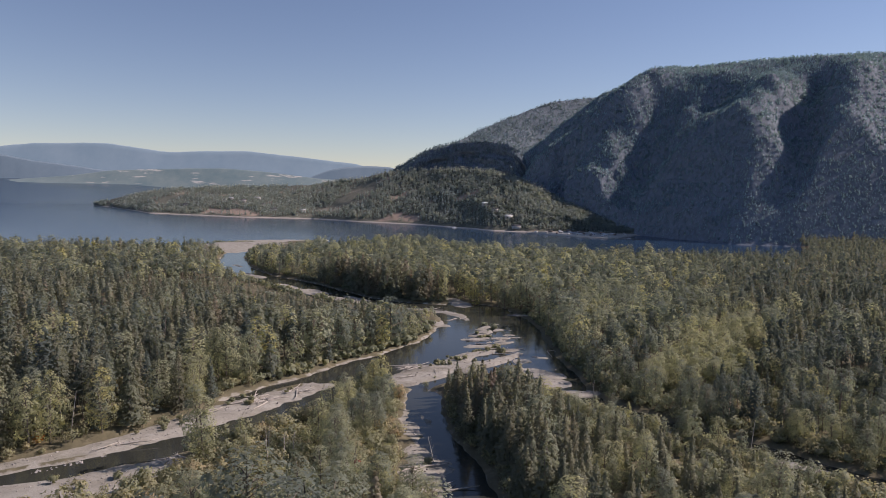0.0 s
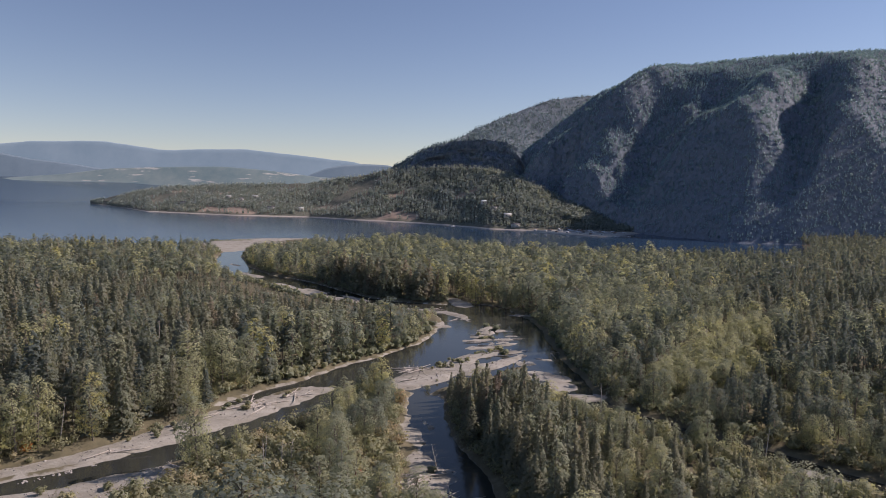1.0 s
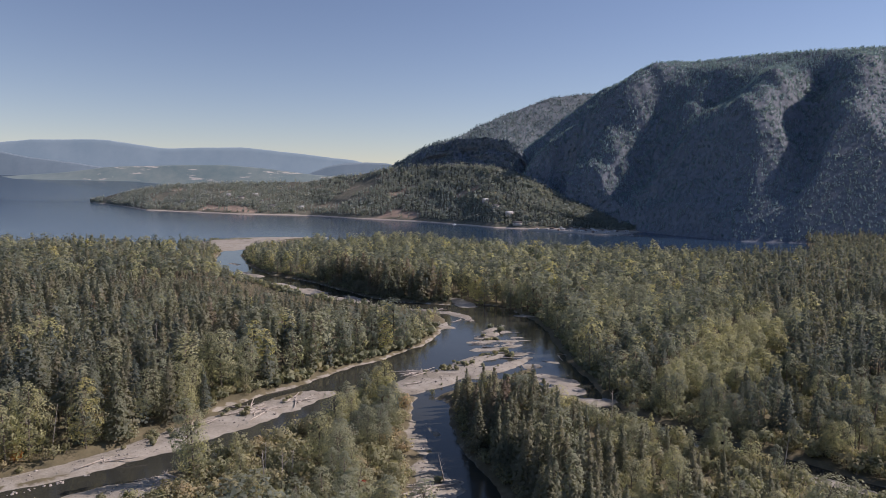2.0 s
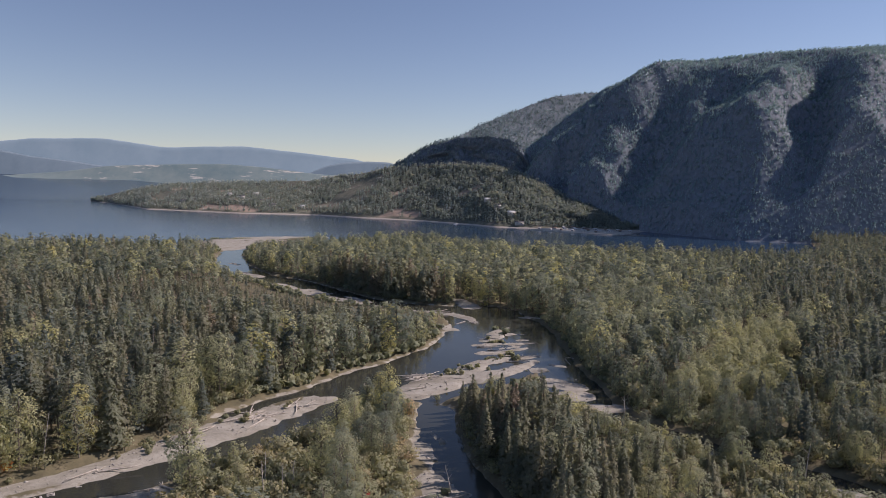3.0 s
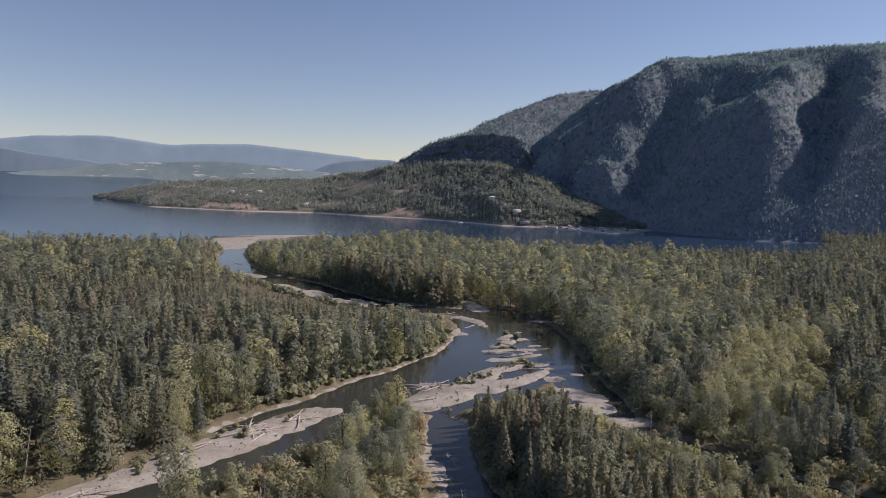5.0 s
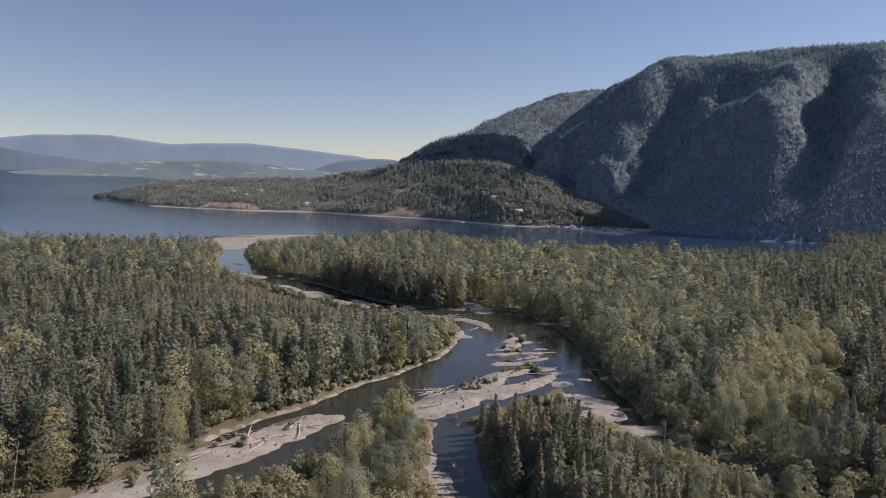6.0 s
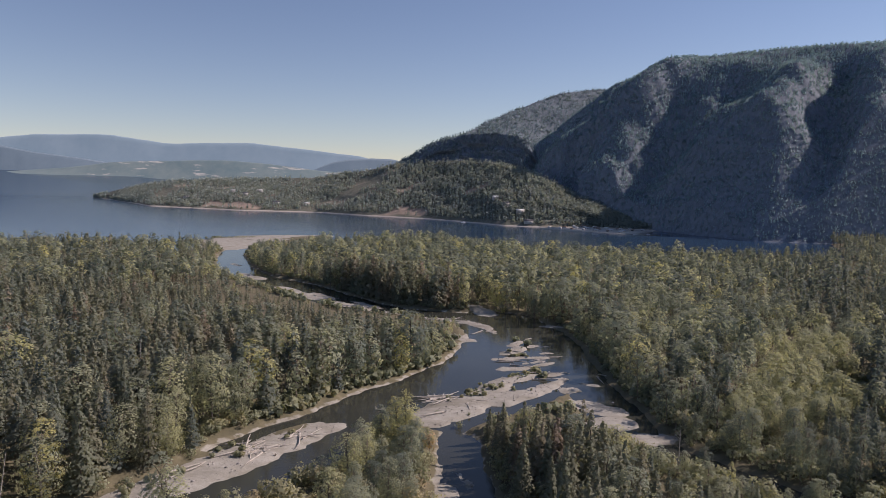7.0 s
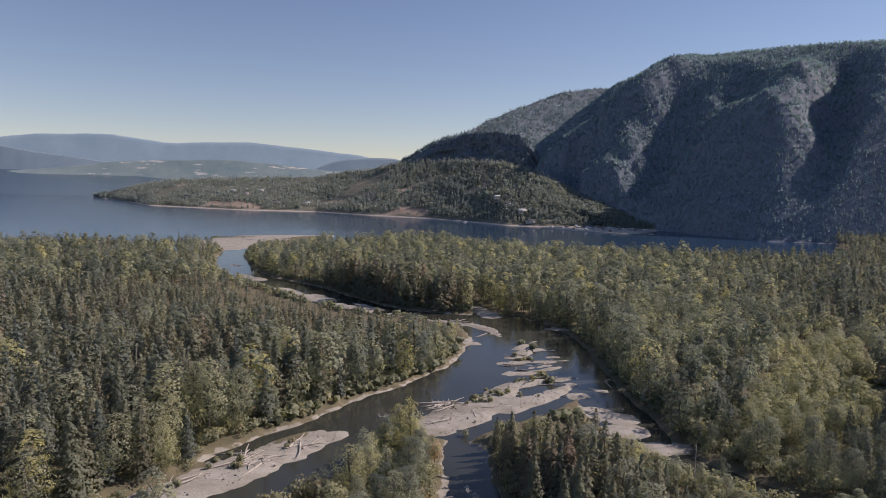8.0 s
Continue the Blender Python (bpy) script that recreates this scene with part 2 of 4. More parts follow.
BARS = [
    [(-137, 202, 3), (-120, 214, 4), (-108, 225, 6), (-97, 238, 8), (-86, 252, 9), (-74, 270, 9), (-64, 283, 8), (-55, 294, 6), (-50, 299, 3)],
    [(-84, 207, 6), (-96, 198, 9), (-112, 184, 12), (-140, 165, 14), (-170, 150, 14)],
    [(-18, 306, 9), (-7, 319, 11), (4, 336, 7), (15, 358, 6), (32, 369, 3.5), (44, 372, 2)], [(10, 330, 8), (28, 344, 5), (42, 363, 2.5)], [(15, 378, 3.5), (24, 379, 3), (41, 391, 1.5)],
    [(14, 397, 3), (23, 399, 2.6), (38, 401, 1.8)], [(20, 408, 4), (28, 419, 4)], [(33, 410, 2), (44, 411, 1.6)], [(26, 388, 1.5), (37, 395, 1.8)], [(24, 427, 2), (37, 446, 1.6)], [(35, 424, 1.8), (45, 426, 1.4)],
    [(39, 346, 3), (44, 349, 3.5)], [(50, 356, 2), (55, 354, 2)], [(44, 326, 7), (54, 319, 6)],
    [(42, 300, 6), (52, 305, 8)], [(54, 290, 6), (64, 291, 5)], 
    [(-20, 494, 6), (0, 490, 5), (12, 474, 5), (17, 457, 1.5)], [(-9, 448, 4.5), (1, 437, 4)],
    [(8, 546, 5), (12, 530, 7), (17, 515, 7)], [(48, 480, 2), (59, 476, 3)],
    [(-330, 930, 14), (-345, 1040, 34), (-318, 1110, 34), (-256, 1145, 22), (-205, 1155, 14)], [(-262, 985, 8), (-256, 1080, 10)], [(-288, 925, 12), (-295, 1000, 36), (-312, 1085, 42), (-245, 1150, 18)], [(-205, 694, 6), (-178, 664, 7)], [(-236, 772, 4), (-226, 756, 4)], [(-150, 618, 7), (-128, 590, 7), (-110, 566, 5)], [(-118, 594, 3), (-98, 566, 4)], [(-92, 548, 6), (-66, 527, 5)], [(-80, 556, 2), (-58, 532, 2.5)], [(-52, 518, 4), (-30, 505, 3)],
     [(106, 220, 4), (122, 209, 3)],
    [(-9, 222, 4), (-3, 210, 7), (-6, 196, 6)], [(-13, 256, 2.5), (-10, 238, 3)], [(-4, 250, 1.5), (-9, 262, 2)],
]
SCRUB = [[(98, 284, 4), (90, 268, 5), (82, 254, 4)], [(150, 332, 10), (166, 350, 12)], [(-58, 236, 5), (-50, 215, 8), (-40, 195, 8)], [(-105, 240, 4), (-97, 252, 4)]]
RIVERBED = [(-10, 300, 8), (10, 335, 22), (28, 370, 26), (34, 420, 24), (20, 495, 30)]
SHORE_X = (-5000, -900, -340, -322, -200, -182, -150, -70, 0, 70, 240, 430, 520, 640, 900, 5000)
SHORE_Y = (700, 860, 890, 1110, 1175, 970, 970, 1030, 1000, 905, 872, 872, 960, 1230, 1500, 1500)


def shore(x):
    return np.interp(x, SHORE_X, SHORE_Y) + 8 * wave(x, x * 0, 40, 5)


def level(y):
    """The water's level: the river falls to the lake."""
    return 0.003 * np.clip(1000 - y, 0, 1100)


def wet(x, y):
    j = 2.2 * wave(x, y, 14, 3) + 1.0 * wave(x, y, 4, 9, 2)
    return np.minimum.reduce([band(x, y, c) for c in CHANNELS]) + j


def bars(x, y):
    j = 2.0 * wave(x, y, 9, 21) + 1.0 * wave(x * 0.6, y * 1.6, 3.5, 22, 2)
    return np.minimum.reduce([band(x, y, c) for c in BARS]) + j


def scrub(x, y):
    return np.minimum.reduce([band(x, y, c) for c in SCRUB])


def land(x, y):
    """Height of the ground and how much of it is gravel."""
    w, b, s = wet(x, y), bars(x, y), shore(x) - y
    bank = np.clip(w / 5.0, -1, 1)
    z = 0.55 + 1.1 * bank + 0.5 * np.clip(w / 60, 0, 1) + 0.35 * wave(x, y, 25, 1)
    z = np.where(w < 0, np.maximum(-1.3, 0.25 + 0.45 * w), z)
    zb = 0.55 * np.clip(-b / 3.5, -1, 1) + 0.42 * wave(x * 0.45, y * 1.5, 7, 31)
    z = np.where((band(x, y, RIVERBED) < 0) & (b > -0.6), np.minimum(z, -0.12 - 0.2 * np.clip(b, 0, 3)), z)
    z = np.where(b < 2.5, np.where(w < 1.5, np.maximum(z, zb), np.minimum(z, zb + 0.5)), z)
    z = np.where(s < 15, np.minimum(z, 0.12 * s - 0.3), z)
    z = np.where((b < 2) & (s < 40), np.maximum(z, zb), z)
    gravel = np.clip(0.55 - 0.35 * b, 0, 1)
    gravel = np.maximum(gravel, np.clip(0.7 - np.abs(w) / 3.0, 0, 1) * np.clip((20 - x) / 20, 0, 1) + 0.5 * (w < -1))
    gravel = np.maximum(gravel, np.clip(0.4 - band(x, y, RIVERBED) / 8, 0, 1))
    gravel = np.maximum(gravel, np.clip(1 - np.abs(s - 4) / 8, 0, 1))
    return np.maximum(z, -6) + level(y), gravel


def lines(*stretches):
    out = [np.arange(a, b, step) for a, b, step in stretches]
    return np.concatenate(out)


# ---------------------------------------------------------------- ground, river and lake
gx = lines((-4900, -700, 300), (-700, -300, 20), (-300, -145, 5), (-145, 140, 2.3), (140, 300, 5), (300, 700, 20), (700, 5000, 300))
gy = lines((-4900, 0, 350), (0, 150, 15), (150, 520, 2.3), (520, 760, 4), (760, 1260, 10), (1260, 4990, 260))
X, Y = np.meshgrid(gx, gy, indexing="ij")
Z, G = land(X, Y)
ground = new("ground", smooth(mesh_from("ground", np.stack([X, Y, Z], -1).reshape(-1, 3), grid_faces(len(gx), len(gy)), [M_GROUND], gravel=G.ravel())))
tagged(ground, "flat river delta with pale gravel bars and forest soil", "ground", kind="structure")

wx, wy = lines((-420, 420, 12)), lines((20, 1010, 12))
X, Y = np.meshgrid(wx, wy, indexing="ij")
river = new("river", smooth(mesh_from("river", np.stack([X, Y, level(Y)], -1).reshape(-1, 3), grid_faces(len(wx), len(wy)), [M_WATER])))
tagged(river, "shallow braided green-blue river between gravel bars", "river", kind="structure")


def lake_level(x, y):
    d = np.clip((y - 3000) / 1250, 0, 1.25)
    return 72.0 * d ** 1.6 * np.clip((-0.1 - x / y) / 0.3, 0, 1.2)


lx, ly = np.arange(-4600, 4000, 70), lines((820, 3000, 60), (3000, 4700, 50))
X, Y = np.meshgrid(lx, ly, indexing="ij")
lake = new("lake", smooth(mesh_from("lake", np.stack([X, Y, lake_level(X, Y) - 0.02], -1).reshape(-1, 3), grid_faces(len(lx), len(ly)), [M_LAKE])))
tagged(lake, "wide calm blue lake under a clear sky", "lake", kind="structure")


# ---------------------------------------------------------------- hills and mountains
def hillside(name, material, crest, base, rough, label, power=1.0, nu=260, ns=90, seed=1, back=1.25, gully=0.05, wobble=0.0):
    """A slope between a foot line and a crest line over the bearing u = x / y: crest rows (u, distance, height), base rows (u, distance, height)."""
    cu, cd, cz = np.array(crest).T
    bu, bd, bz = np.array(base).T
    u = np.linspace(cu[0], cu[-1], nu)
    s = np.linspace(0, back, ns)
    U, S = np.meshgrid(u, s, indexing="ij")
    k = np.hanning(max(7, nu // 16) | 1)
    soften = lambda q: np.convolve(np.pad(q, len(k) // 2, mode="edge"), k / k.sum(), mode="valid")
    cu, cd, cz = u, soften(np.interp(u, cu, cd)), soften(np.interp(u, cu, cz)) + wobble * (wave(u * 2000, u * 0, 90, seed + 9, 4) + 0.5 * wave(u * 2000, u * 0 + 7, 300, seed + 19, 2))
    D1, Z1, D0, Z0 = np.interp(U, cu, cd), np.interp(U, cu, cz), np.interp(U, bu, bd), np.interp(U, bu, bz)
    t = np.clip(S, 0, 1)
    hump = np.sin(np.pi * t)
    D = D0 + (D1 - D0) * S
    edge = np.clip((1 - t) * 6, 0.16, 1) * np.clip(t * 8, 0, 1)
    D = D + gully * 2000 * wave(U * 1400 + 120 * t, S * 300, 130, seed, 4) * hump
    Zs = Z0 + (Z1 - Z0) * t ** power - np.clip(S - 1, 0, 1) * 900 * (0.3 + S - 1)
    Zs = Zs + rough * edge * wave(U * D, D, 190, seed + 3, 5) + 0.12 * rough * wave(U * D, D, 30, seed + 5, 3) * np.clip(t * 8, 0, 1)
    me = smooth(mesh_from(name, np.stack([U * D, D, Zs], -1).reshape(-1, 3), grid_faces(nu, ns), [material]))
    return tagged(new(name, me), label, "hill", kind="structure"), (U * D, D, Zs)


MAIN_FOOT = [(0.045, 1700, -10), (0.06, 1680, -1), (0.12, 1620, -1), (0.2, 1580, -1), (0.26, 1480, -1), (0.34, 1330, -1), (0.42, 1210, -1), (0.52, 1185, -1), (0.65, 1160, 0), (1.1, 1120, 0)]
BACK = [(-0.153, 2500, 60), (-0.120, 2450, 92), (-0.085, 2420, 132), (-0.068, 2400, 158), (-0.022, 2300, 222), (0.011, 2400, 255), (0.035, 2600, 290), (0.092, 3000, 400), (0.149, 3200, 490), (0.205, 3300, 532), (0.295, 3300, 555)]
HEAD = [(-0.512, 2885, 4), (-0.471, 2800, 40), (-0.401, 2650, 78), (-0.318, 2550, 84), (-0.252, 2500, 91), (-0.186, 2400, 101), (-0.120, 2300, 123), (-0.071, 2200, 144), (0.011, 2000, 152), (0.069, 1850, 140), (0.110, 1760, 118), (0.177, 1640, 60), (0.253, 1540, 14), (0.303, 1470, 4)]
HEAD_FOOT = [(-0.512, 2865, -0.5), (-0.43, 2160, -0.5), (-0.297, 1975, -0.5), (-0.19, 1945, -0.5), (-0.12, 1815, -0.5), (-0.03, 1705, -0.5), (0.075, 1500, -0.5), (0.13, 1470, -0.5), (0.2, 1490, -0.5), (0.25, 1440, -0.5), (0.31, 1400, -0.5)]
def away(x, y, line):
    """Distance to a line of (x, y, z) in the plan, and its height at the nearest point."""
    best, high = np.full(np.shape(x), 1e9), np.zeros(np.shape(x))
    for (x0, y0, z0), (x1, y1, z1) in zip(line, line[1:]):
        dx, dy = x1 - x0, y1 - y0
        f = np.clip(((x - x0) * dx + (y - y0) * dy) / (dx * dx + dy * dy), 0, 1)
        d = np.hypot(x - x0 - f * dx, y - y0 - f * dy)
        high = np.where(d < best, z0 + f * (z1 - z0), high)
        best = np.minimum(best, d)
    return best, high


# the crest runs away from the delta: (bearing, distance, rise above the eye for each metre of distance)
CREST = [(0.10, 2200, 0.040), (0.145, 2170, 0.074), (0.176, 2150, 0.1005), (0.222, 2130, 0.137), (0.274, 2080, 0.1605), (0.329, 2000, 0.1795), (0.355, 1970, 0.1785), (0.402, 1900, 0.1855),
         (0.464, 1810, 0.1920), (0.536, 1710, 0.1985), (0.631, 1600, 0.2030), (0.778, 1480, 0.2070), (1.023, 1350, 0.19)]
CREST_LINE = [(u * d, d, 90 + e * d) for u, d, e in CREST]


def face(x, y):
    d, h = away(x, y, CREST_LINE)
    return h - 0.68 * (np.sqrt(d * d + 500) - 22.4)


def on_face(u, e):
    """The place on the mountain's face at a bearing and a rise."""
    d = np.linspace(1180, np.interp(u, [q[0] for q in CREST], [q[1] for q in CREST]), 300)
    k = np.argmin(np.abs(face(u * (d - 34) - 7, d) - 90 - e * (d - 34)))
    return (u * (d[k] - 34) - 7, d[k], 0.0)


# spurs (height above the face, half width, line of bearing and rise) and gullies between them
SPURS = [(h, w, [on_face(*q) for q in line]) for h, w, line in (
    (75, 65, ((0.335, 0.165), (0.29, 0.135), (0.254, 0.105), (0.223, 0.072), (0.183, 0.036), (0.14, 0.012))),
    (60, 95, ((0.475, 0.14), (0.455, 0.105), (0.435, 0.075), (0.425, 0.05))),
    (60, 60, ((0.50, 0.11), (0.485, 0.05), (0.475, -0.01), (0.465, -0.05))),
    (72, 70, ((0.622, 0.19), (0.60, 0.14), (0.592, 0.092), (0.585, 0.03), (0.58, -0.04))),
    (24, 60, ((0.43, 0.05), (0.405, 0.0), (0.39, -0.045))),
    (40, 50, ((0.40, 0.165), (0.375, 0.13), (0.36, 0.10))),
    (36, 45, ((0.385, 0.07), (0.355, 0.045), (0.33, 0.03))),
    (22, 40, ((0.43, 0.165), (0.425, 0.14), (0.41, 0.12))),
    (-55, 85, ((0.40, 0.13), (0.33, 0.085), (0.29, 0.03), (0.27, -0.03))),
    (-60, 45, ((0.565, 0.175), (0.545, 0.12), (0.535, 0.06), (0.53, 0.0), (0.525, -0.04))))]


def mountain_side():
    nu, ns = 330, 130
    U, D = np.meshgrid(np.linspace(0.06, 1.05, nu), np.linspace(1120, 2240, ns), indexing="ij")
    X, Y = U * D, D
    wx, wy = X + 24 * wave(X, Y, 120, 15), Y + 24 * wave(X, Y, 120, 16)
    z = face(X, Y)
    inside = np.clip(away(X, Y, CREST_LINE)[0] / 170 - 0.1, 0.03, 1) * np.clip(z / 130, 0.06, 1)
    for h, w, line in SPURS:
        z = z + h * inside * np.exp(-(away(wx, wy, line)[0] / w) ** 2)
    foot = np.interp(U, [q[0] for q in MAIN_FOOT], [q[1] for q in MAIN_FOOT])
    apron = np.where(U < 0.11, -30 + 0 * D, 0.22 * (D - foot))
    z = np.maximum(z, np.minimum(apron, 70)) + 5 * np.exp(-np.abs(z - apron) / 12)
    z = z + inside * (15 * wave(X, Y, 85, 17, 4) + 10 * wave(X * 1.2 + Y * 0.5, (Y - X) * 0.35, 45, 18, 3)) + 2.5 * wave(X, Y, 24, 19, 2) * np.clip(z / 20, 0, 1)
    z = np.where(D < foot, np.minimum(z, 0.25 * (D - foot)), np.minimum(z, 1.6 * (D - foot) + 2))
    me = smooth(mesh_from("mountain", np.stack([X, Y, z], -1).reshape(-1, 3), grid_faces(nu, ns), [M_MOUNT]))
    return tagged(new("mountain", me), "large forested mountain in shade, tinted haze blue, with rocky spurs", "hill", kind="structure"), (X, Y, z)


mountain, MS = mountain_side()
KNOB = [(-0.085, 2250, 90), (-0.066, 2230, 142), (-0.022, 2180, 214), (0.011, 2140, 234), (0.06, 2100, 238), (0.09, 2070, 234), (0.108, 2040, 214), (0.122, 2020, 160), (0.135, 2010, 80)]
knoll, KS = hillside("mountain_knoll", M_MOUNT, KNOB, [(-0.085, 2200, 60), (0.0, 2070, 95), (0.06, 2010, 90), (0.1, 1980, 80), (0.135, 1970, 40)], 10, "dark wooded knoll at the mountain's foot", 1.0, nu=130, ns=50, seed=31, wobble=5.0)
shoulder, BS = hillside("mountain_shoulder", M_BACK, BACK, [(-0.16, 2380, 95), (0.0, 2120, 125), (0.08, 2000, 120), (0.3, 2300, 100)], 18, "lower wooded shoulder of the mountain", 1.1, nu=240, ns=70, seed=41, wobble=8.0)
# bare ochre slopes on the headland: lines of (x, y, half width)
CLEARINGS = [[(-725, 2115, 26), (-640, 2066, 30), (-560, 2010, 16)], [(-760, 2360, 18), (-730, 2390, 14)], [(-165, 1800, 14), (-130, 1815, 22), (-70, 1760, 16)], [(-135, 1950, 14), (-105, 1970, 16)], [(45, 1770, 10), (80, 1760, 14)], [(-960, 2480, 12), (-930, 2470, 12)]]


def cleared(x, y):
    """1 on a bare slope, 0 in the wood."""
    d = np.minimum.reduce([band(x, y, c) for c in CLEARINGS]) + 14 * wave(x, y, 40, 81, 3)
    return np.clip(0.5 - d / 16, 0, 1)


headland, HS = hillside("headland", M_HEAD, HEAD, HEAD_FOOT, 7, "wooded headland with bare ochre banks along the lake", 0.95, nu=280, ns=80, seed=71, gully=0.028, wobble=4.0)
headland.data.attributes.new("bare", "FLOAT", "POINT").data.foreach_set("value", cleared(HS[0], HS[1]).astype(np.float32).ravel())
LOW = [(-0.813, 4450, 84), (-0.648, 4450, 106), (-0.541, 4400, 146), (-0.483, 4400, 182), (-0.376, 4400, 200), (-0.318, 4400, 204), (-0.252, 4400, 183), (-0.186, 4400, 148), (-0.137, 4400, 136), (-0.071, 4400, 134)]
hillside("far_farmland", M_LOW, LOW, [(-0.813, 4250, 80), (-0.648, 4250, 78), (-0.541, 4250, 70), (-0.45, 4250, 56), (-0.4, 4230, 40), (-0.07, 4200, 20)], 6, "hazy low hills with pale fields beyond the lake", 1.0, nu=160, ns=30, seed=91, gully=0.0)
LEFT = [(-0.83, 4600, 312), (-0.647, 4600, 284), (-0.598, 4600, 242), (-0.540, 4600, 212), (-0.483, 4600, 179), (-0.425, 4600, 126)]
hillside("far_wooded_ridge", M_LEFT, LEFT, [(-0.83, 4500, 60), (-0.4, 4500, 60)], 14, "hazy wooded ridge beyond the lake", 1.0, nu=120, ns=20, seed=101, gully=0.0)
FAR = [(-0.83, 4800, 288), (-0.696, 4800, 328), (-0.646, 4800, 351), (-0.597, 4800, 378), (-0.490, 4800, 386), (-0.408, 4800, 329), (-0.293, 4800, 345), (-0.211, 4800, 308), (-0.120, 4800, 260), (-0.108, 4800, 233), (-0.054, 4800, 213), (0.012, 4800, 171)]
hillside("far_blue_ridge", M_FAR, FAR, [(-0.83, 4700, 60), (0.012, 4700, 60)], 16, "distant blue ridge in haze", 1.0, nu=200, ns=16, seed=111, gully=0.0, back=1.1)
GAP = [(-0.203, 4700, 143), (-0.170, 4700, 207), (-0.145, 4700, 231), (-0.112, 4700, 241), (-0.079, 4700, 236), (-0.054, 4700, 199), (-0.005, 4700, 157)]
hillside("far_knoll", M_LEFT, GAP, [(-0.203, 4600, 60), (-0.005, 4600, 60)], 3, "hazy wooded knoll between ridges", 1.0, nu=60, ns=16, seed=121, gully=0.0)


# ---------------------------------------------------------------- trees
def clump_soup(centres, size, facing, loose=0.7, seed=0):
    """Small leaf clumps, a triangle each, that face roughly outwards from the crown."""
    r = np.random.default_rng(seed)
    n = len(centres)
    out = facing / (np.linalg.norm(facing, axis=1)[:, None] + 1e-6)
    nrm = out + r.normal(size=(n, 3)) * loose + (0, 0, 0.35)
    nrm /= np.linalg.norm(nrm, axis=1)[:, None]
    a = np.cross(nrm, r.normal(size=(n, 3)))
    a /= np.linalg.norm(a, axis=1)[:, None]
    b = np.cross(nrm, a)
    s = (size * r.uniform(0.6, 1.35, n))[:, None]
    tri = np.stack([centres + a * s, centres - a * s * 0.55 + b * s * 0.85, centres - a * s * 0.6 - b * s * 0.8], 1)
    even = out + (0, 0, 0.35) + r.normal(size=(n, 3)) * 0.14
    even = np.repeat(even / np.linalg.norm(even, axis=1)[:, None], 3, 0)
    return np.concatenate([tri.reshape(-1, 3), even], 1), np.arange(3 * n).reshape(-1, 3)


def tube(points, radii, sides=5):
    """A tapered limb along points."""
    p = np.asarray(points, float)
    n = len(p)
    vs = []
    for i in range(n):
        d = p[min(i + 1, n - 1)] - p[max(i - 1, 0)]
        d /= np.linalg.norm(d)
        e = np.cross(d, (0.3, 0.9, 0.1))
        e /= np.linalg.norm(e)
        f = np.cross(d, e)
        for k in range(sides):
            an = 2 * np.pi * k / sides
            vs.append(p[i] + radii[i] * (np.cos(an) * e + np.sin(an) * f))
    fs = []
    for i in range(n - 1):
        for k in range(sides):
            a, b = i * sides + k, i * sides + (k + 1) % sides
            fs += [(a, b, a + sides), (b, b + sides, a + sides)]
    for k in range(1, sides - 1):
        fs.append(((n - 1) * sides, (n - 1) * sides + k, (n - 1) * sides + k + 1))
    return np.array(vs), np.array(fs)


def stem_normals(v):
    n = (v - (0, 0, 0)) * (1, 1, 0) + (1e-3, 0, 1e-3)
    return n / np.linalg.norm(n, axis=1)[:, None]


def join(pieces):
    vs, fs, o = [], [], 0
    if any(v.shape[1] == 6 for v, _ in pieces):
        pieces = [(v, f) if v.shape[1] == 6 else (np.concatenate([v, stem_normals(v)], 1), f) for v, f in pieces]
    for v, f in pieces:
        vs.append(v)
        fs.append(f + o)
        o += len(v)
    return np.concatenate(vs), np.concatenate(fs)


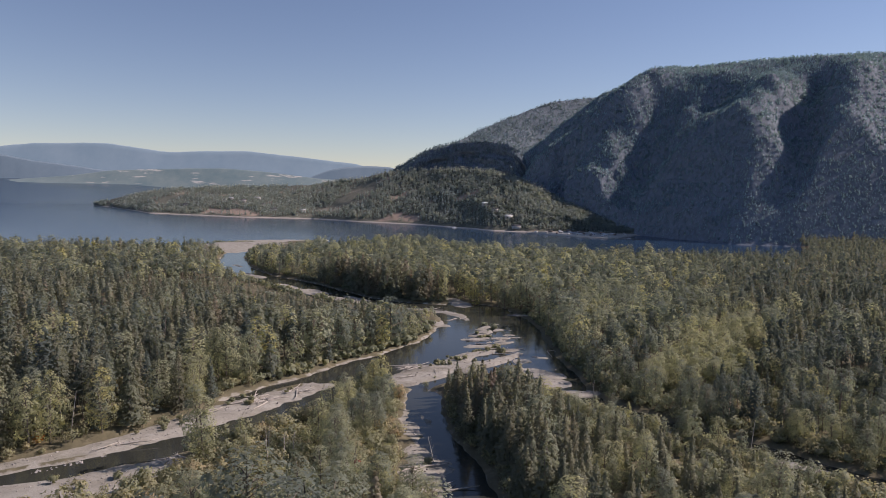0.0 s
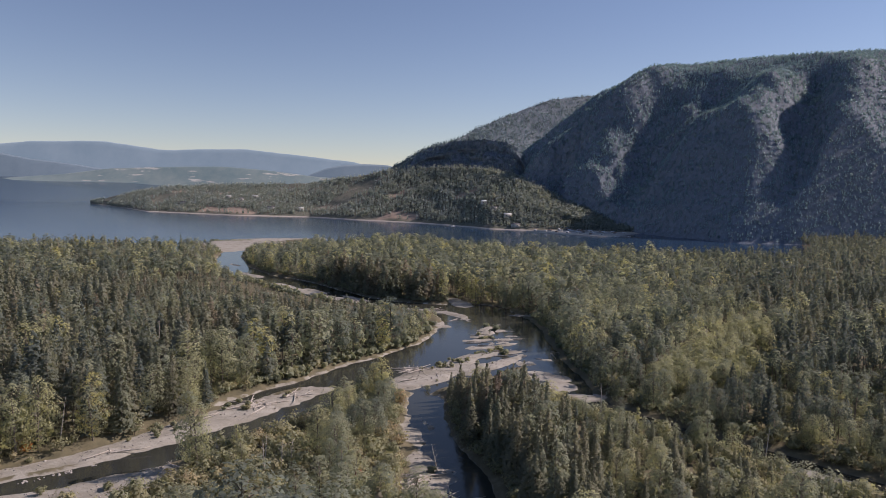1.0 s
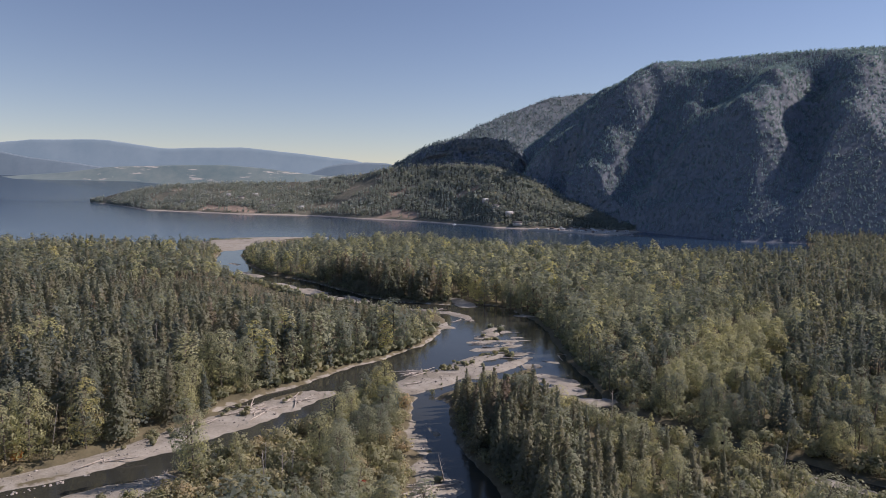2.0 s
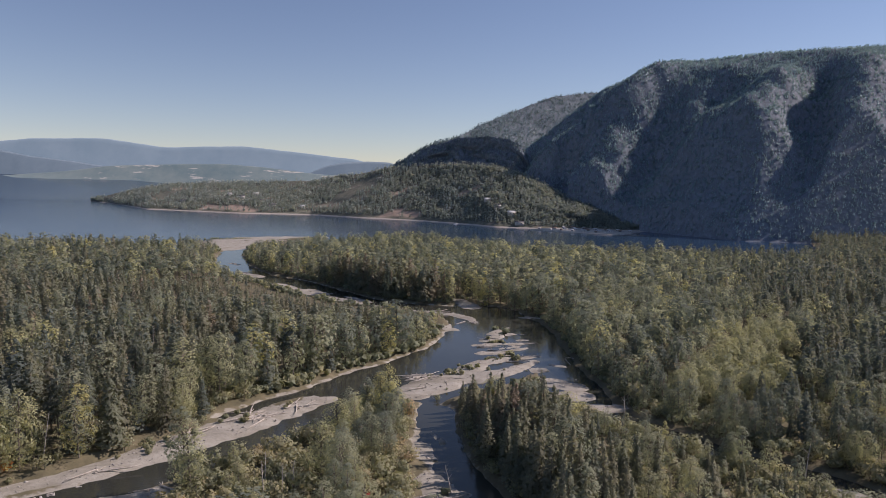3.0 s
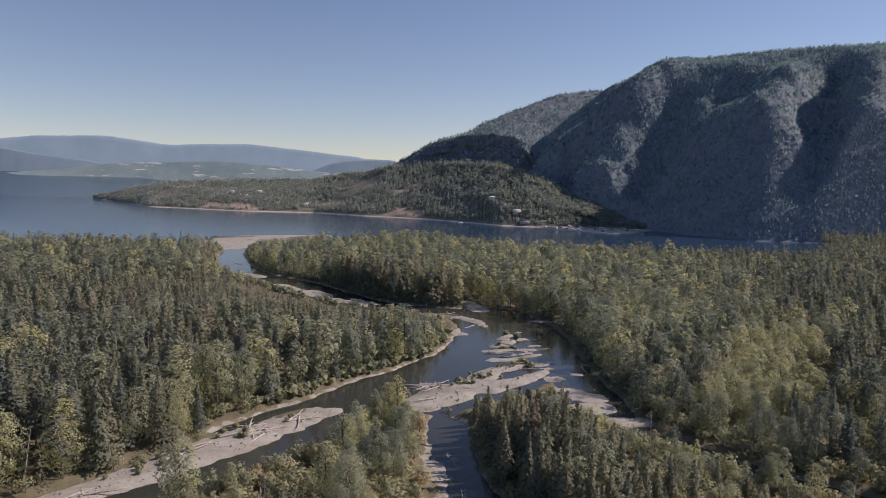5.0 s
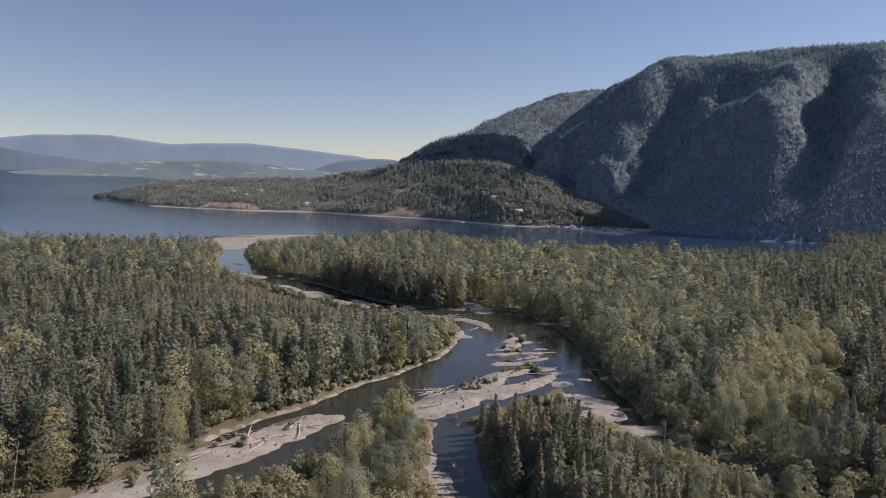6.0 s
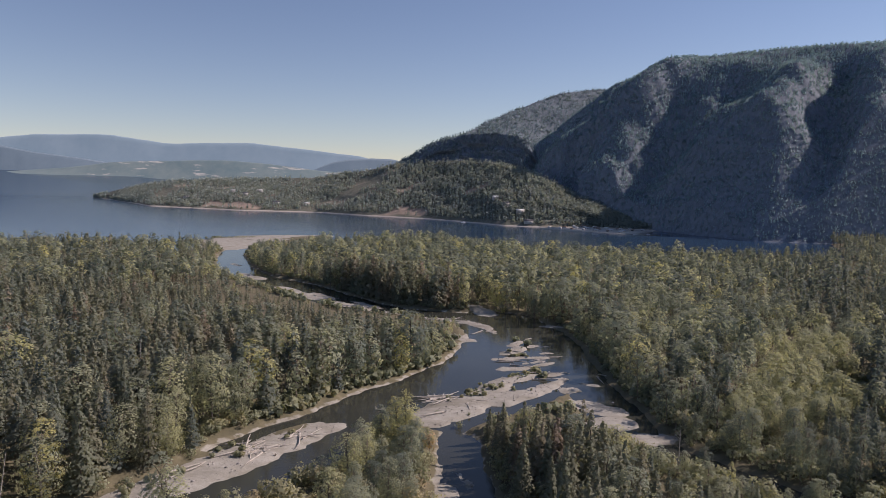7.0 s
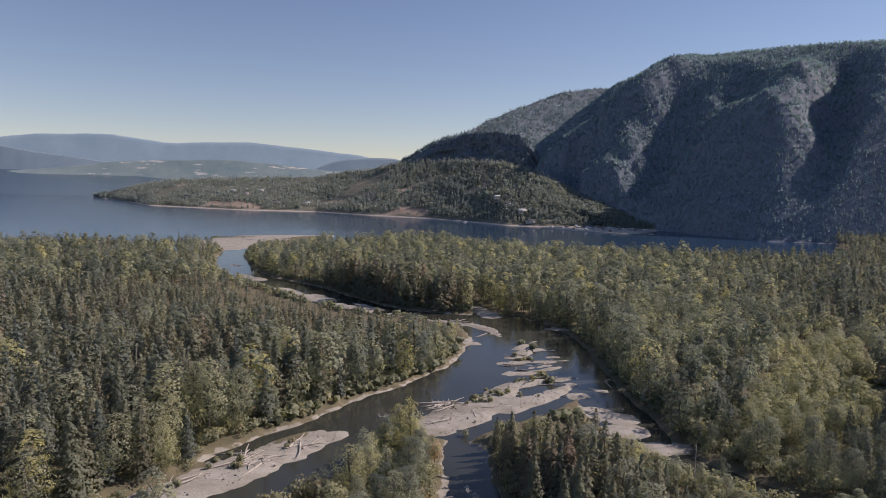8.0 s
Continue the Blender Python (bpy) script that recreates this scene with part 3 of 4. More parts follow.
def broadleaf(seed, leaves, size, height=20.0, spread=3.0, low=0.28, limbs=7):
    """A cottonwood: forked stem, limbs, and a domed crown of rounded leaf masses with gaps between them."""
    r = np.random.default_rng(seed)
    lean = r.normal(0, 0.5, 2)
    stem = [(0, 0, -0.6), (lean[0] * 0.3, lean[1] * 0.3, height * 0.35), (lean[0], lean[1], height * 0.7), (lean[0] * 1.3, lean[1] * 1.3, height * 0.9)]
    wood = [tube(stem, (0.3, 0.22, 0.12, 0.03), 6 if leaves > 400 else 3)]
    centres, weight = [], []
    for i in range(limbs):
        g = (i + 0.5) / limbs
        an = i * 2.4 + r.uniform(-0.5, 0.5)
        f = low + (0.93 - low) * g
        reach = spread * np.sqrt(max(0.04, 1 - ((g - 0.4) / 0.66) ** 2)) * r.uniform(0.72, 1.12)
        lump = spread * r.uniform(0.3, 0.5) * (1 - 0.25 * g)
        p = np.array((lean[0] * f + np.cos(an) * reach * 0.66, lean[1] * f + np.sin(an) * reach * 0.66, height * f + r.normal(0, 0.4)))
        centres.append((p, np.array((lump, lump, lump * r.uniform(0.8, 1.25)))))
        weight.append(lump * lump)
        if leaves > 400:
            q = np.array((lean[0] * f, lean[1] * f, height * f * 0.85))
            wood.append(tube([q, (q + p) / 2 + (0, 0, 0.4), p], (0.1, 0.07, 0.02), 4))
    centres.append((np.array((lean[0], lean[1], height * 0.93)), np.array((spread * 0.34, spread * 0.34, height * 0.075))))
    weight.append(spread * spread * 0.16)
    weight = np.array(weight) / np.sum(weight)
    pick = r.choice(len(centres), leaves, p=weight)
    mid = np.array([c for c, _ in centres])[pick]
    out = (mid - (lean[0] * 0.6, lean[1] * 0.6, height * 0.55)) / (spread, spread, height * 0.4)
    d = r.normal(size=(leaves, 3)) + 0.75 * out + (0, 0, 0.25)
    d /= np.linalg.norm(d, axis=1)[:, None]
    pts = mid + d * r.uniform(0.72, 1.08, leaves)[:, None] * np.array([q for _, q in centres])[pick]
    return clump_soup(pts, size, 0.5 * d + 1.0 * out, 0.28, seed + 1), join(wood)


def conifer(seed, leaves, size, height=24.0, spread=2.4, low=0.12):
    """A cedar or spruce: straight stem, drooping whorls, a ragged point."""
    r = np.random.default_rng(seed)
    wood = [tube([(0, 0, -0.6), (0, 0, height * 0.5), (0, 0, height * 0.97)], (0.32, 0.18, 0.02), 6 if leaves > 400 else 3)]
    f = low + (1 - low) * (1 - np.sqrt(r.uniform(0, 1, leaves)))
    tiers = 24 if leaves > 300 else 12
    f = low + (1 - low) * (np.floor((f - low) / (1 - low) * tiers) + r.uniform(0, 0.9, leaves)) / tiers
    an = r.uniform(0, 2 * np.pi, leaves)
    lob = 0.78 + 0.22 * np.sin(an * 4 + np.floor(f * tiers) * 2.6) + 0.12 * np.sin(an * 2 + seed)
    edge = spread * (1 - f) ** 0.82 * lob * (0.75 + 0.25 * np.minimum(1, (f - low) * 7))
    q = r.uniform(0.35, 1.0, leaves) ** 0.6
    pts = np.stack([np.cos(an) * edge * q, np.sin(an) * edge * q, height * f - 0.38 * edge * q + 0.3], 1)
    top = int(leaves * 0.015) + 1
    pts[:top] = np.stack([r.normal(0, 0.12, top), r.normal(0, 0.12, top), height * r.uniform(0.94, 1.0, top)], 1)
    soup = clump_soup(pts, size * (0.45 + 0.75 * np.mean(1 - f)), np.stack([np.cos(an), np.sin(an), 0.7 + 0 * an], 1), 0.45, seed + 1)
    return soup, join(wood)


def shrub(seed, leaves, size, height=2.6, spread=1.7):
    r = np.random.default_rng(seed)
    d = r.normal(size=(leaves, 3))
    d /= np.linalg.norm(d, axis=1)[:, None]
    lump = 0.75 + 0.3 * np.sin(d[:, 0] * 3 + seed) * np.cos(d[:, 1] * 4)
    pts = d * (r.uniform(0.5, 1, leaves) * lump)[:, None] * (spread, spread, height * 0.5) + (0, 0, height * 0.5)
    pts[:, 2] = np.maximum(pts[:, 2], 0.1)
    return clump_soup(pts, size, d, 0.5, seed + 1), tube([(0, 0, -0.2), (0, 0, height * 0.6)], (0.08, 0.03), 4)


def scatter(name, templates, xs, ys, zs, scale, tint, mats, label, category, stretch=None):
    """Many alike plants as one mesh: (leaves, wood) templates, turned and scaled at each place."""
    r = np.random.default_rng(len(xs))
    kind = r.integers(0, len(templates), len(xs))
    vs, fs, ms, ts, o = [], [], [], [], 0
    for k, (leaf, wood) in enumerate(templates):
        sel = np.nonzero(kind == k)[0]
        if not len(sel):
            continue
        v, f = join([leaf, wood]) if wood is not None else leaf
        if v.shape[1] == 3:
            v = np.concatenate([v, v / (np.linalg.norm(v, axis=1)[:, None] + 1e-6)], 1)
        mi = np.concatenate([np.zeros(len(leaf[1]), np.int32), np.ones(len(f) - len(leaf[1]), np.int32)])
        an = r.uniform(0, 2 * np.pi, len(sel))
        c, s = np.cos(an)[:, None], np.sin(an)[:, None]
        sc, wide = scale[sel][:, None], (scale[sel] * r.uniform(0.82, 1.2, len(sel)))[:, None]
        px = (v[None, :, 0] * c - v[None, :, 1] * s) * wide + xs[sel][:, None]
        py = (v[None, :, 0] * s + v[None, :, 1] * c) * wide + ys[sel][:, None]
        pz = v[None, :, 2] * sc + zs[sel][:, None]
        nx, ny = v[None, :, 3] * c - v[None, :, 4] * s, v[None, :, 3] * s + v[None, :, 4] * c
        vs.append(np.stack([px, py, pz, nx, ny, np.broadcast_to(v[None, :, 5], nx.shape)], -1).astype(np.float32).reshape(-1, 6))
        fs.append((f[None] + (np.arange(len(sel)) * len(v))[:, None, None]).reshape(-1, 3) + o)
        ms.append(np.tile(mi, len(sel)))
        ts.append(np.repeat(tint[sel], len(v)))
        o += len(sel) * len(v)
    me = mesh_from(name, np.concatenate(vs), np.concatenate(fs), mats, np.concatenate(ms), tint=np.concatenate(ts))
    return tagged(new(name, me), label, category, kind="stuff")


# where trees stand: a jittered grid over the delta, thinned along water, bars and scrub
def seeds(x0, x1, y0, y1, step, seed):
    r = np.random.default_rng(seed)
    x, y = np.meshgrid(np.arange(x0, x1, step), np.arange(y0, y1, step * 0.95), indexing="ij")
    x = x + (np.arange(x.shape[1]) % 2)[None] * step * 0.5
    return (x + r.uniform(-0.6, 0.6, x.shape) * step).ravel(), (y + r.uniform(-0.6, 0.6, x.shape) * step).ravel()


YOUNG = [(100, 292, 14), (126, 322, 22), (156, 362, 20), (185, 415, 14)]
CH_Y, CH_X = [q[1] for q in CHANNELS[0]][::-1], [q[0] for q in CHANNELS[0]][::-1]


def plot(x, y):
    """Height of a tree at a place, its kind (0 broadleaf, 1 conifer) and its tint; 0 m where none grows."""
    r = np.random.default_rng(len(x))
    w, b, s, sc = wet(x, y), bars(x, y), shore(x) - y, scrub(x, y)
    n1, n2 = wave(x, y, 60, 51), wave(x, y, 22, 53)
    tall = 22 + 2.5 * n1 + r.normal(0, 3.5, len(x))
    con = 0.3 + 0.5 * n1 + 0.35 * n2
    left = x < np.interp(y, (150, 300, 380, 500, 700, 1200), (-90, -60, 0, -30, -200, -300))
    con = np.where(left, con + np.where(y < 235, 0.05, np.where(y < 520, 0.42, 0.2)), con)
    isle = (band(x, y, [(20, 170, 14), (20, 225, 17), (22, 262, 19), (24, 290, 15)]) < 7)
    con = np.where(isle, 0.9, con)
    con = np.where((x > 8) & (x < 80) & (y < 262) & ~isle, np.maximum(con, 0.35), con)
    strip = band(x, y, [(-108, 622, 14), (-78, 588, 16), (-48, 556, 16), (-16, 534, 12)]) < 8
    con = np.where(strip, 0.95, con)
    gold = band(x, y, [(110, 290, 18), (150, 350, 22), (190, 450, 40), (170, 560, 60), (200, 720, 80)])
    con = np.where(gold < 0, con - 0.08, np.where((x > 120) & ~left, con - 0.05 + 0.3 * (x > 0.36 * y) * (y > 320), con))
    far_left = left & (w > 24) & (y < 520)
    con = np.where(x > 0.42 * y, con + np.where(y > 330, 0.3, -0.1), con)
    con = np.where(far_left, con + 0.22, con)
    con = np.where((y > 450) & ~left, con - 0.12 + 0.35 * (x > 0.3 * y), con)
    edge = (w < 14) & ~isle & ~strip
    con = np.where(edge, con - 0.5, con)
    island = band(x, y, [(-30, 180, 24), (-45, 230, 22), (-28, 272, 12)]) < 8
    con = np.where(island, -1, con)
    tall = np.where(strip, tall + 4, tall)
    tall = np.where(island, 14 + 3 * n2 + r.normal(0, 2, len(x)), tall)
    tall = np.where((x > 25) & (y < 300) & ~isle, tall - 5, tall)
    tall = np.where(gold < 0, tall - 2, tall)
    tall = tall - 5.5 * np.clip((y - 520) / 300, 0, 1)
    young = band(x, y, YOUNG) < 4 * n2
    con = np.where(young, -1, con)
    tall = np.where(young, 11.5 + r.normal(0, 1.6, len(x)), tall)
    tall = np.where(island & (x < -40), np.minimum(tall, r.uniform(4.5, 9, len(x))), tall)
    shady = (x > 28) & (y < 345) & ~isle & ~young
    con = np.where(shady & ~edge, np.clip(con + 0.3, 0.55, 0.75), con)
    kind = (r.uniform(0, 1, len(x)) < con).astype(int)
    tall = np.where((x > -285) & (x < -180) & (y > 780), np.minimum(tall, 13), tall)
    tall = np.where(band(x, y, [(70, 216, 12), (92, 198, 16), (116, 178, 18)]) < 0, np.minimum(tall, 7.5), tall)
    tall = np.where(kind == 1, tall + 0.5, tall)
    tall = np.where(w < 7, tall * 0.88, tall)
    tall = np.where((x > 30) & (x < 78) & (y > 225) & (y < 300) & ~isle, np.minimum(tall, 9.0), tall)
    tall = np.where(isle, 20 - 0.34 * np.clip(y - 256, 0, 44) - 0.2 * np.clip(x - 26, 0, 20) + r.normal(0, 2.2, len(x)), tall)
    tall = np.where(sc <= 0, np.minimum(tall, r.uniform(7, 10, len(x))), tall)
    slight = (x > 40) & ~isle & ~young & (y < 600)
    tall = np.where(slight, np.maximum(tall - np.interp(y, (300, 430, 600), (4.5, 4.5, 0.0)), np.minimum(tall, 9)), tall)
    # low growth along the far channel, taller away from its bank
    bank = band(x, y, CHANNELS[0]) + 1e-6
    inside = left | ((x < np.interp(y, CH_Y, CH_X)) & (y > 500)) | ((x < 20) & (y > 415) & (y < 515))
    tall = np.where(inside & (bank < 180) & (y > 400) & (x < 20), np.minimum(tall, 2 + np.interp(y, (560, 640), (0.15, 0.6)) * bank + r.normal(0, 0.7, len(x))), tall)
    tint = np.clip(0.33 + 0.14 * n2 + r.normal(0, 0.24, len(x)), 0, 1)
    # broadleaf tint falls with distance: haze put into the leaf colour
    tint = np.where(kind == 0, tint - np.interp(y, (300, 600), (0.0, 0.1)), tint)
    tint = np.where((x > 0.2 * y) & (kind == 1), tint - 0.25, tint)
    tint = np.where((x > 60) & (y > 320) & (kind == 0), tint - 0.06, tint)
    tint = np.where(shady, tint - 0.14, tint)
    tint = np.where(young, 0.5 + r.normal(0, 0.1, len(x)), tint)
    tint = np.where((isle | strip) & (kind == 1), tint + 0.28, tint)
    tint = np.where((w < 15) & (x < -30) & (y < 420) & (kind == 0), tint + 0.12, tint)
    tint = np.where((r.uniform(0, 1, len(x)) < 0.012) & (kind == 0), 0.8, tint)
    tall = tall * np.where(r.uniform(0, 1, len(x)) < 0.14, r.uniform(0.6, 0.85, len(x)), 1.0)
    tall = np.where(isle & (y > 276), np.minimum(tall, 11), tall)
    ok = (r.uniform(0, 1, len(x)) < 0.93) & (w > np.where((x > 40) & (y > 300), 1.2, 3.2)) & (b > 2.2) & (s > 4) & ((sc > 0) | ((y > 430) & (r.uniform(0, 1, len(x)) < 0.55))) & (y > 60)
    ok &= ~(island & ((n2 > 0.45) | (y < 160)))
    ok &= ~((x < -58) & (y < 206) & (x > -400))
    ok &= ~((x > -345) & (x < -185) & (y > 935))
    ok &= ~((x > 34) & (x < 62) & (y > 262) & (y < 480))
    ok &= ~((x > 2) & (x < 40) & (y > 312) & (y < 480))
    ok &= ~((x > -26) & (x < 3) & (y > 278) & (y < 345))
    ok &= ~((x < 2) & (x > -22) & (y > 180) & (y < 240))
    ok &= ~((x < -2) & (x > -18) & (y >= 240) & (y < 300) & (tall > 7))
    ok &= ~(isle & (y > 288))
    ok &= ~((x > -6) & (x < 46) & (y > 286) & (y < 315))
    ok &= (np.abs(x) < 0.665 * y + 22) & (y > 128)
    return np.where(ok & (tall > 3.5), np.clip(tall, 3.5, 34), 0), kind, np.clip(tint, 0, 1)


NEAR, MIDDLE, BEYOND = 232, 300, 520
tx, ty = seeds(-700, 700, 120, BEYOND, 7.5, 3)
ux, uy = seeds(-950, 950, BEYOND, 1300, 8.3, 4)
vx, vy = seeds(-6, 44, 165, 310, 5.0, 14)
thick = band(vx, vy, [(20, 170, 14), (18, 225, 15), (15, 262, 15), (16, 296, 13)]) < 3
sx, sy = seeds(-135, 0, 515, 650, 6.0, 18)
dense = band(sx, sy, [(-108, 622, 14), (-78, 588, 16), (-48, 556, 16), (-16, 534, 12)]) < 4
rx, ry = seeds(20, 380, 130, BEYOND, 12.5, 20)
light = (rx > np.interp(ry, (130, 300, 520), (60, 66, 60)))
yx, yy = seeds(80, 205, 275, 435, 5.6, 19)
sapling = band(yx, yy, YOUNG) < -2
tx, ty = np.concatenate([tx, ux, vx[thick], sx[dense], yx[sapling], rx[light]]), np.concatenate([ty, uy, vy[thick], sy[dense], yy[sapling], ry[light]])
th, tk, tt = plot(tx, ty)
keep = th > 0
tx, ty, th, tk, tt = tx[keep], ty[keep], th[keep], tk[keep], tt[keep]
tz = land(tx, ty)[0]

SPREADS, LOWS = (4.6, 5.4, 6.4, 5.0, 5.8, 4.2, 5.2, 6.8), (0.14, 0.2, 0.26, 0.12, 0.18, 0.1, 0.3, 0.22)
BL_HI = [broadleaf(100 + i, 1800, 0.28, 20, SPREADS[i], LOWS[i], 26) for i in range(8)]
CO_HI = [conifer(200 + i, 1250, 0.56, 24, 5.6 + 0.6 * (i % 4), 0.04 + 0.04 * (i % 2)) for i in range(6)]
# inside the wood only the domes of the crowns are open to the light
BL_IN = [broadleaf(150 + i, 800, 0.35, 20, SPREADS[i] * 0.98, 0.46, 20) for i in range(8)]
CO_IN = [conifer(250 + i, 600, 0.66, 24, 7.6 + 0.6 * (i % 4), 0.4) for i in range(6)]
BL_MID = [broadleaf(300 + i, 420, 0.59, 20, SPREADS[i], LOWS[i], 20) for i in range(8)]
CO_MID = [conifer(400 + i, 260, 1.05, 24, 5.6 + 0.6 * (i % 4), 0.06) for i in range(6)]
BL_MIN = [broadleaf(350 + i, 260, 0.58, 20, SPREADS[i] * 0.96, 0.48, 16) for i in range(8)]
CO_MIN = [conifer(450 + i, 170, 1.05, 24, 7.6 + 0.6 * (i % 4), 0.45) for i in range(6)]
BL_FAR = [broadleaf(500 + i, 86, 1.05, 20, SPREADS[i] * 0.96, 0.5, 11) for i in range(8)]
CO_FAR = [conifer(600 + i, 54, 1.58, 24, 7.6 + 0.6 * (i % 4), 0.46) for i in range(6)]

near = (ty < NEAR) & (np.abs(tx) < 0.68 * ty + 8) & (ty > 140)
order = np.nonzero(near)[0]
order = order[np.argsort(ty[order])][-300:]
single = np.zeros(len(tx), bool)
single[order] = True
rim = np.minimum.reduce([wet(tx, ty) - 17, bars(tx, ty) - 15, scrub(tx, ty) - 12]) < 0
for lo, hi, bl, co, inner_bl, inner_co in ((0, MIDDLE, BL_HI, CO_HI, BL_IN, CO_IN), (MIDDLE, BEYOND, BL_MID, CO_MID, BL_MIN, CO_MIN), (BEYOND, 5000, BL_MID, CO_MID, BL_FAR, CO_FAR)):
    zone = (ty >= lo) & (ty < hi) & ~single
    outer = rim & (np.abs(tx) < 330) & (ty < 1000) if lo == BEYOND else rim
    for k, tpl, inner, mat, base, name, label in ((0, bl, inner_bl, M_BROAD, 20, "broadleaf_forest", "dense cottonwood forest in early autumn green and yellow"), (1, co, inner_co, M_NEEDLE, 24, "conifer_forest", "dark cedar and spruce forest on the delta")):
        for m, kinds in ((zone & outer & (tk == k), tpl), (zone & ~outer & (tk == k), inner)):
            if m.any():
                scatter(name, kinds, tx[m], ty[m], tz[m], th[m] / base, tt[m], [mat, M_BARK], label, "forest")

# single trees, nearest to the camera's way
def tree_kind(leaf_wood, name, mat, label, category, group):
    (lv, lf), (wv, wf) = leaf_wood
    ob = thing(name, Matrix(), label, category, group)
    part("trunk", mesh_from("trunk", wv, wf, [M_BARK]), ob)
    part("crown", mesh_from("crown", lv, lf, [mat]), ob)
    return ob


def plant_singles():
    kinds = {0: [tree_kind(t, "cottonwood_tree", M_BROAD_ONE, "tall cottonwood with a loose grey-green crown by the river", "tree", "cottonwoods by the river") for t in BL_HI],
             1: [tree_kind(t, "conifer_tree", M_NEEDLE_ONE, "dark narrow cedar with drooping branches", "tree", "cedars by the river") for t in CO_HI]}
    used = set()
    r = np.random.default_rng(5)
    for i in order:
        pool = kinds[int(tk[i])]
        src = pool[r.integers(len(pool))]
        s = th[i] / (20 if tk[i] == 0 else 24)
        m = Matrix.LocRotScale((tx[i], ty[i], tz[i]), Euler((0, 0, r.uniform(0, 6.28))), (s, s, s))
        if src.name in used:
            c = copy_thing(src, m)
            c.scale = (s, s, s)
        else:
            used.add(src.name)
            src.matrix_basis = m
    for pool in kinds.values():
        for src in pool:
            if src.name not in used:
                for c in (*src.children, src):
                    bpy.data.objects.remove(c)


plant_singles()

# conifers on the headland and the mountain
CO_TINY = [conifer(700 + i, 10, 4.6, 20, 4.2, 0.1) for i in range(4)]

CO_BUSH = [conifer(720 + i, 8, 7.0, 20, 9.0, 0.08) for i in range(4)]


def clothe(name, surface, count, label, seed, mat, tall=(10, 22), tint0=0.2, rows=(0.03, 0.98), thin=None, kinds=CO_TINY, span=1.0):
    r = np.random.default_rng(seed)
    A, B, C = surface
    nu, ns = A.shape
    n1 = int(ns / 1.25)
    i, j = r.uniform(0, (nu - 2) * span, count), r.uniform(rows[0], rows[1], count) * n1
    a, b = i.astype(int), np.minimum(j.astype(int), ns - 2)
    fi, fj = i - a, j - b
    at = lambda q: q[a, b] * (1 - fi) * (1 - fj) + q[a + 1, b] * fi * (1 - fj) + q[a, b + 1] * (1 - fi) * fj + q[a + 1, b + 1] * fi * fj
    x, y, z = at(A), at(B), at(C)
    n = wave(x, y, 120, seed)
    ok = (z > 3) & (r.uniform(0, 1, count) > 0.9 * cleared(x, y)) & (n > (-0.75 if thin is None else thin) + r.uniform(-0.3, 0.3, count))
    x, y, z, n = x[ok], y[ok], z[ok], n[ok]
    h = r.uniform(*tall, len(x)) * np.interp(y, (1150, 1700), (0.65, 1.0))
    t = np.clip(tint0 + 0.25 * n + r.normal(0, 0.15, len(x)), 0, 1)
    scatter(name, [(lf, None) for lf, _ in kinds], x, y, z - 0.5, h / 20, t, [mat], label, "forest")


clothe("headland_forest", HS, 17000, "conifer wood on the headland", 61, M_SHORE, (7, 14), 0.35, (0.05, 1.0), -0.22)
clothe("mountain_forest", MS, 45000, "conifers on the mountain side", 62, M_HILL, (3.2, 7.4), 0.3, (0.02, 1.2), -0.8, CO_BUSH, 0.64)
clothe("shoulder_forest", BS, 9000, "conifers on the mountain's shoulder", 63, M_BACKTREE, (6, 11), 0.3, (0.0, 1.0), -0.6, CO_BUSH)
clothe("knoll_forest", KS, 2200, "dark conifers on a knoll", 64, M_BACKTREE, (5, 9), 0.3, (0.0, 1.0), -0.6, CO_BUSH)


# ---------------------------------------------------------------- undergrowth
SH_HI = [shrub(800 + i, 125, 0.2, 2.2 + 0.5 * (i % 3), 1.5 + 0.3 * (i % 2)) for i in range(4)]
SH_LO = [shrub(820 + i, 32, 0.7, 2.6, 1.8) for i in range(4)]


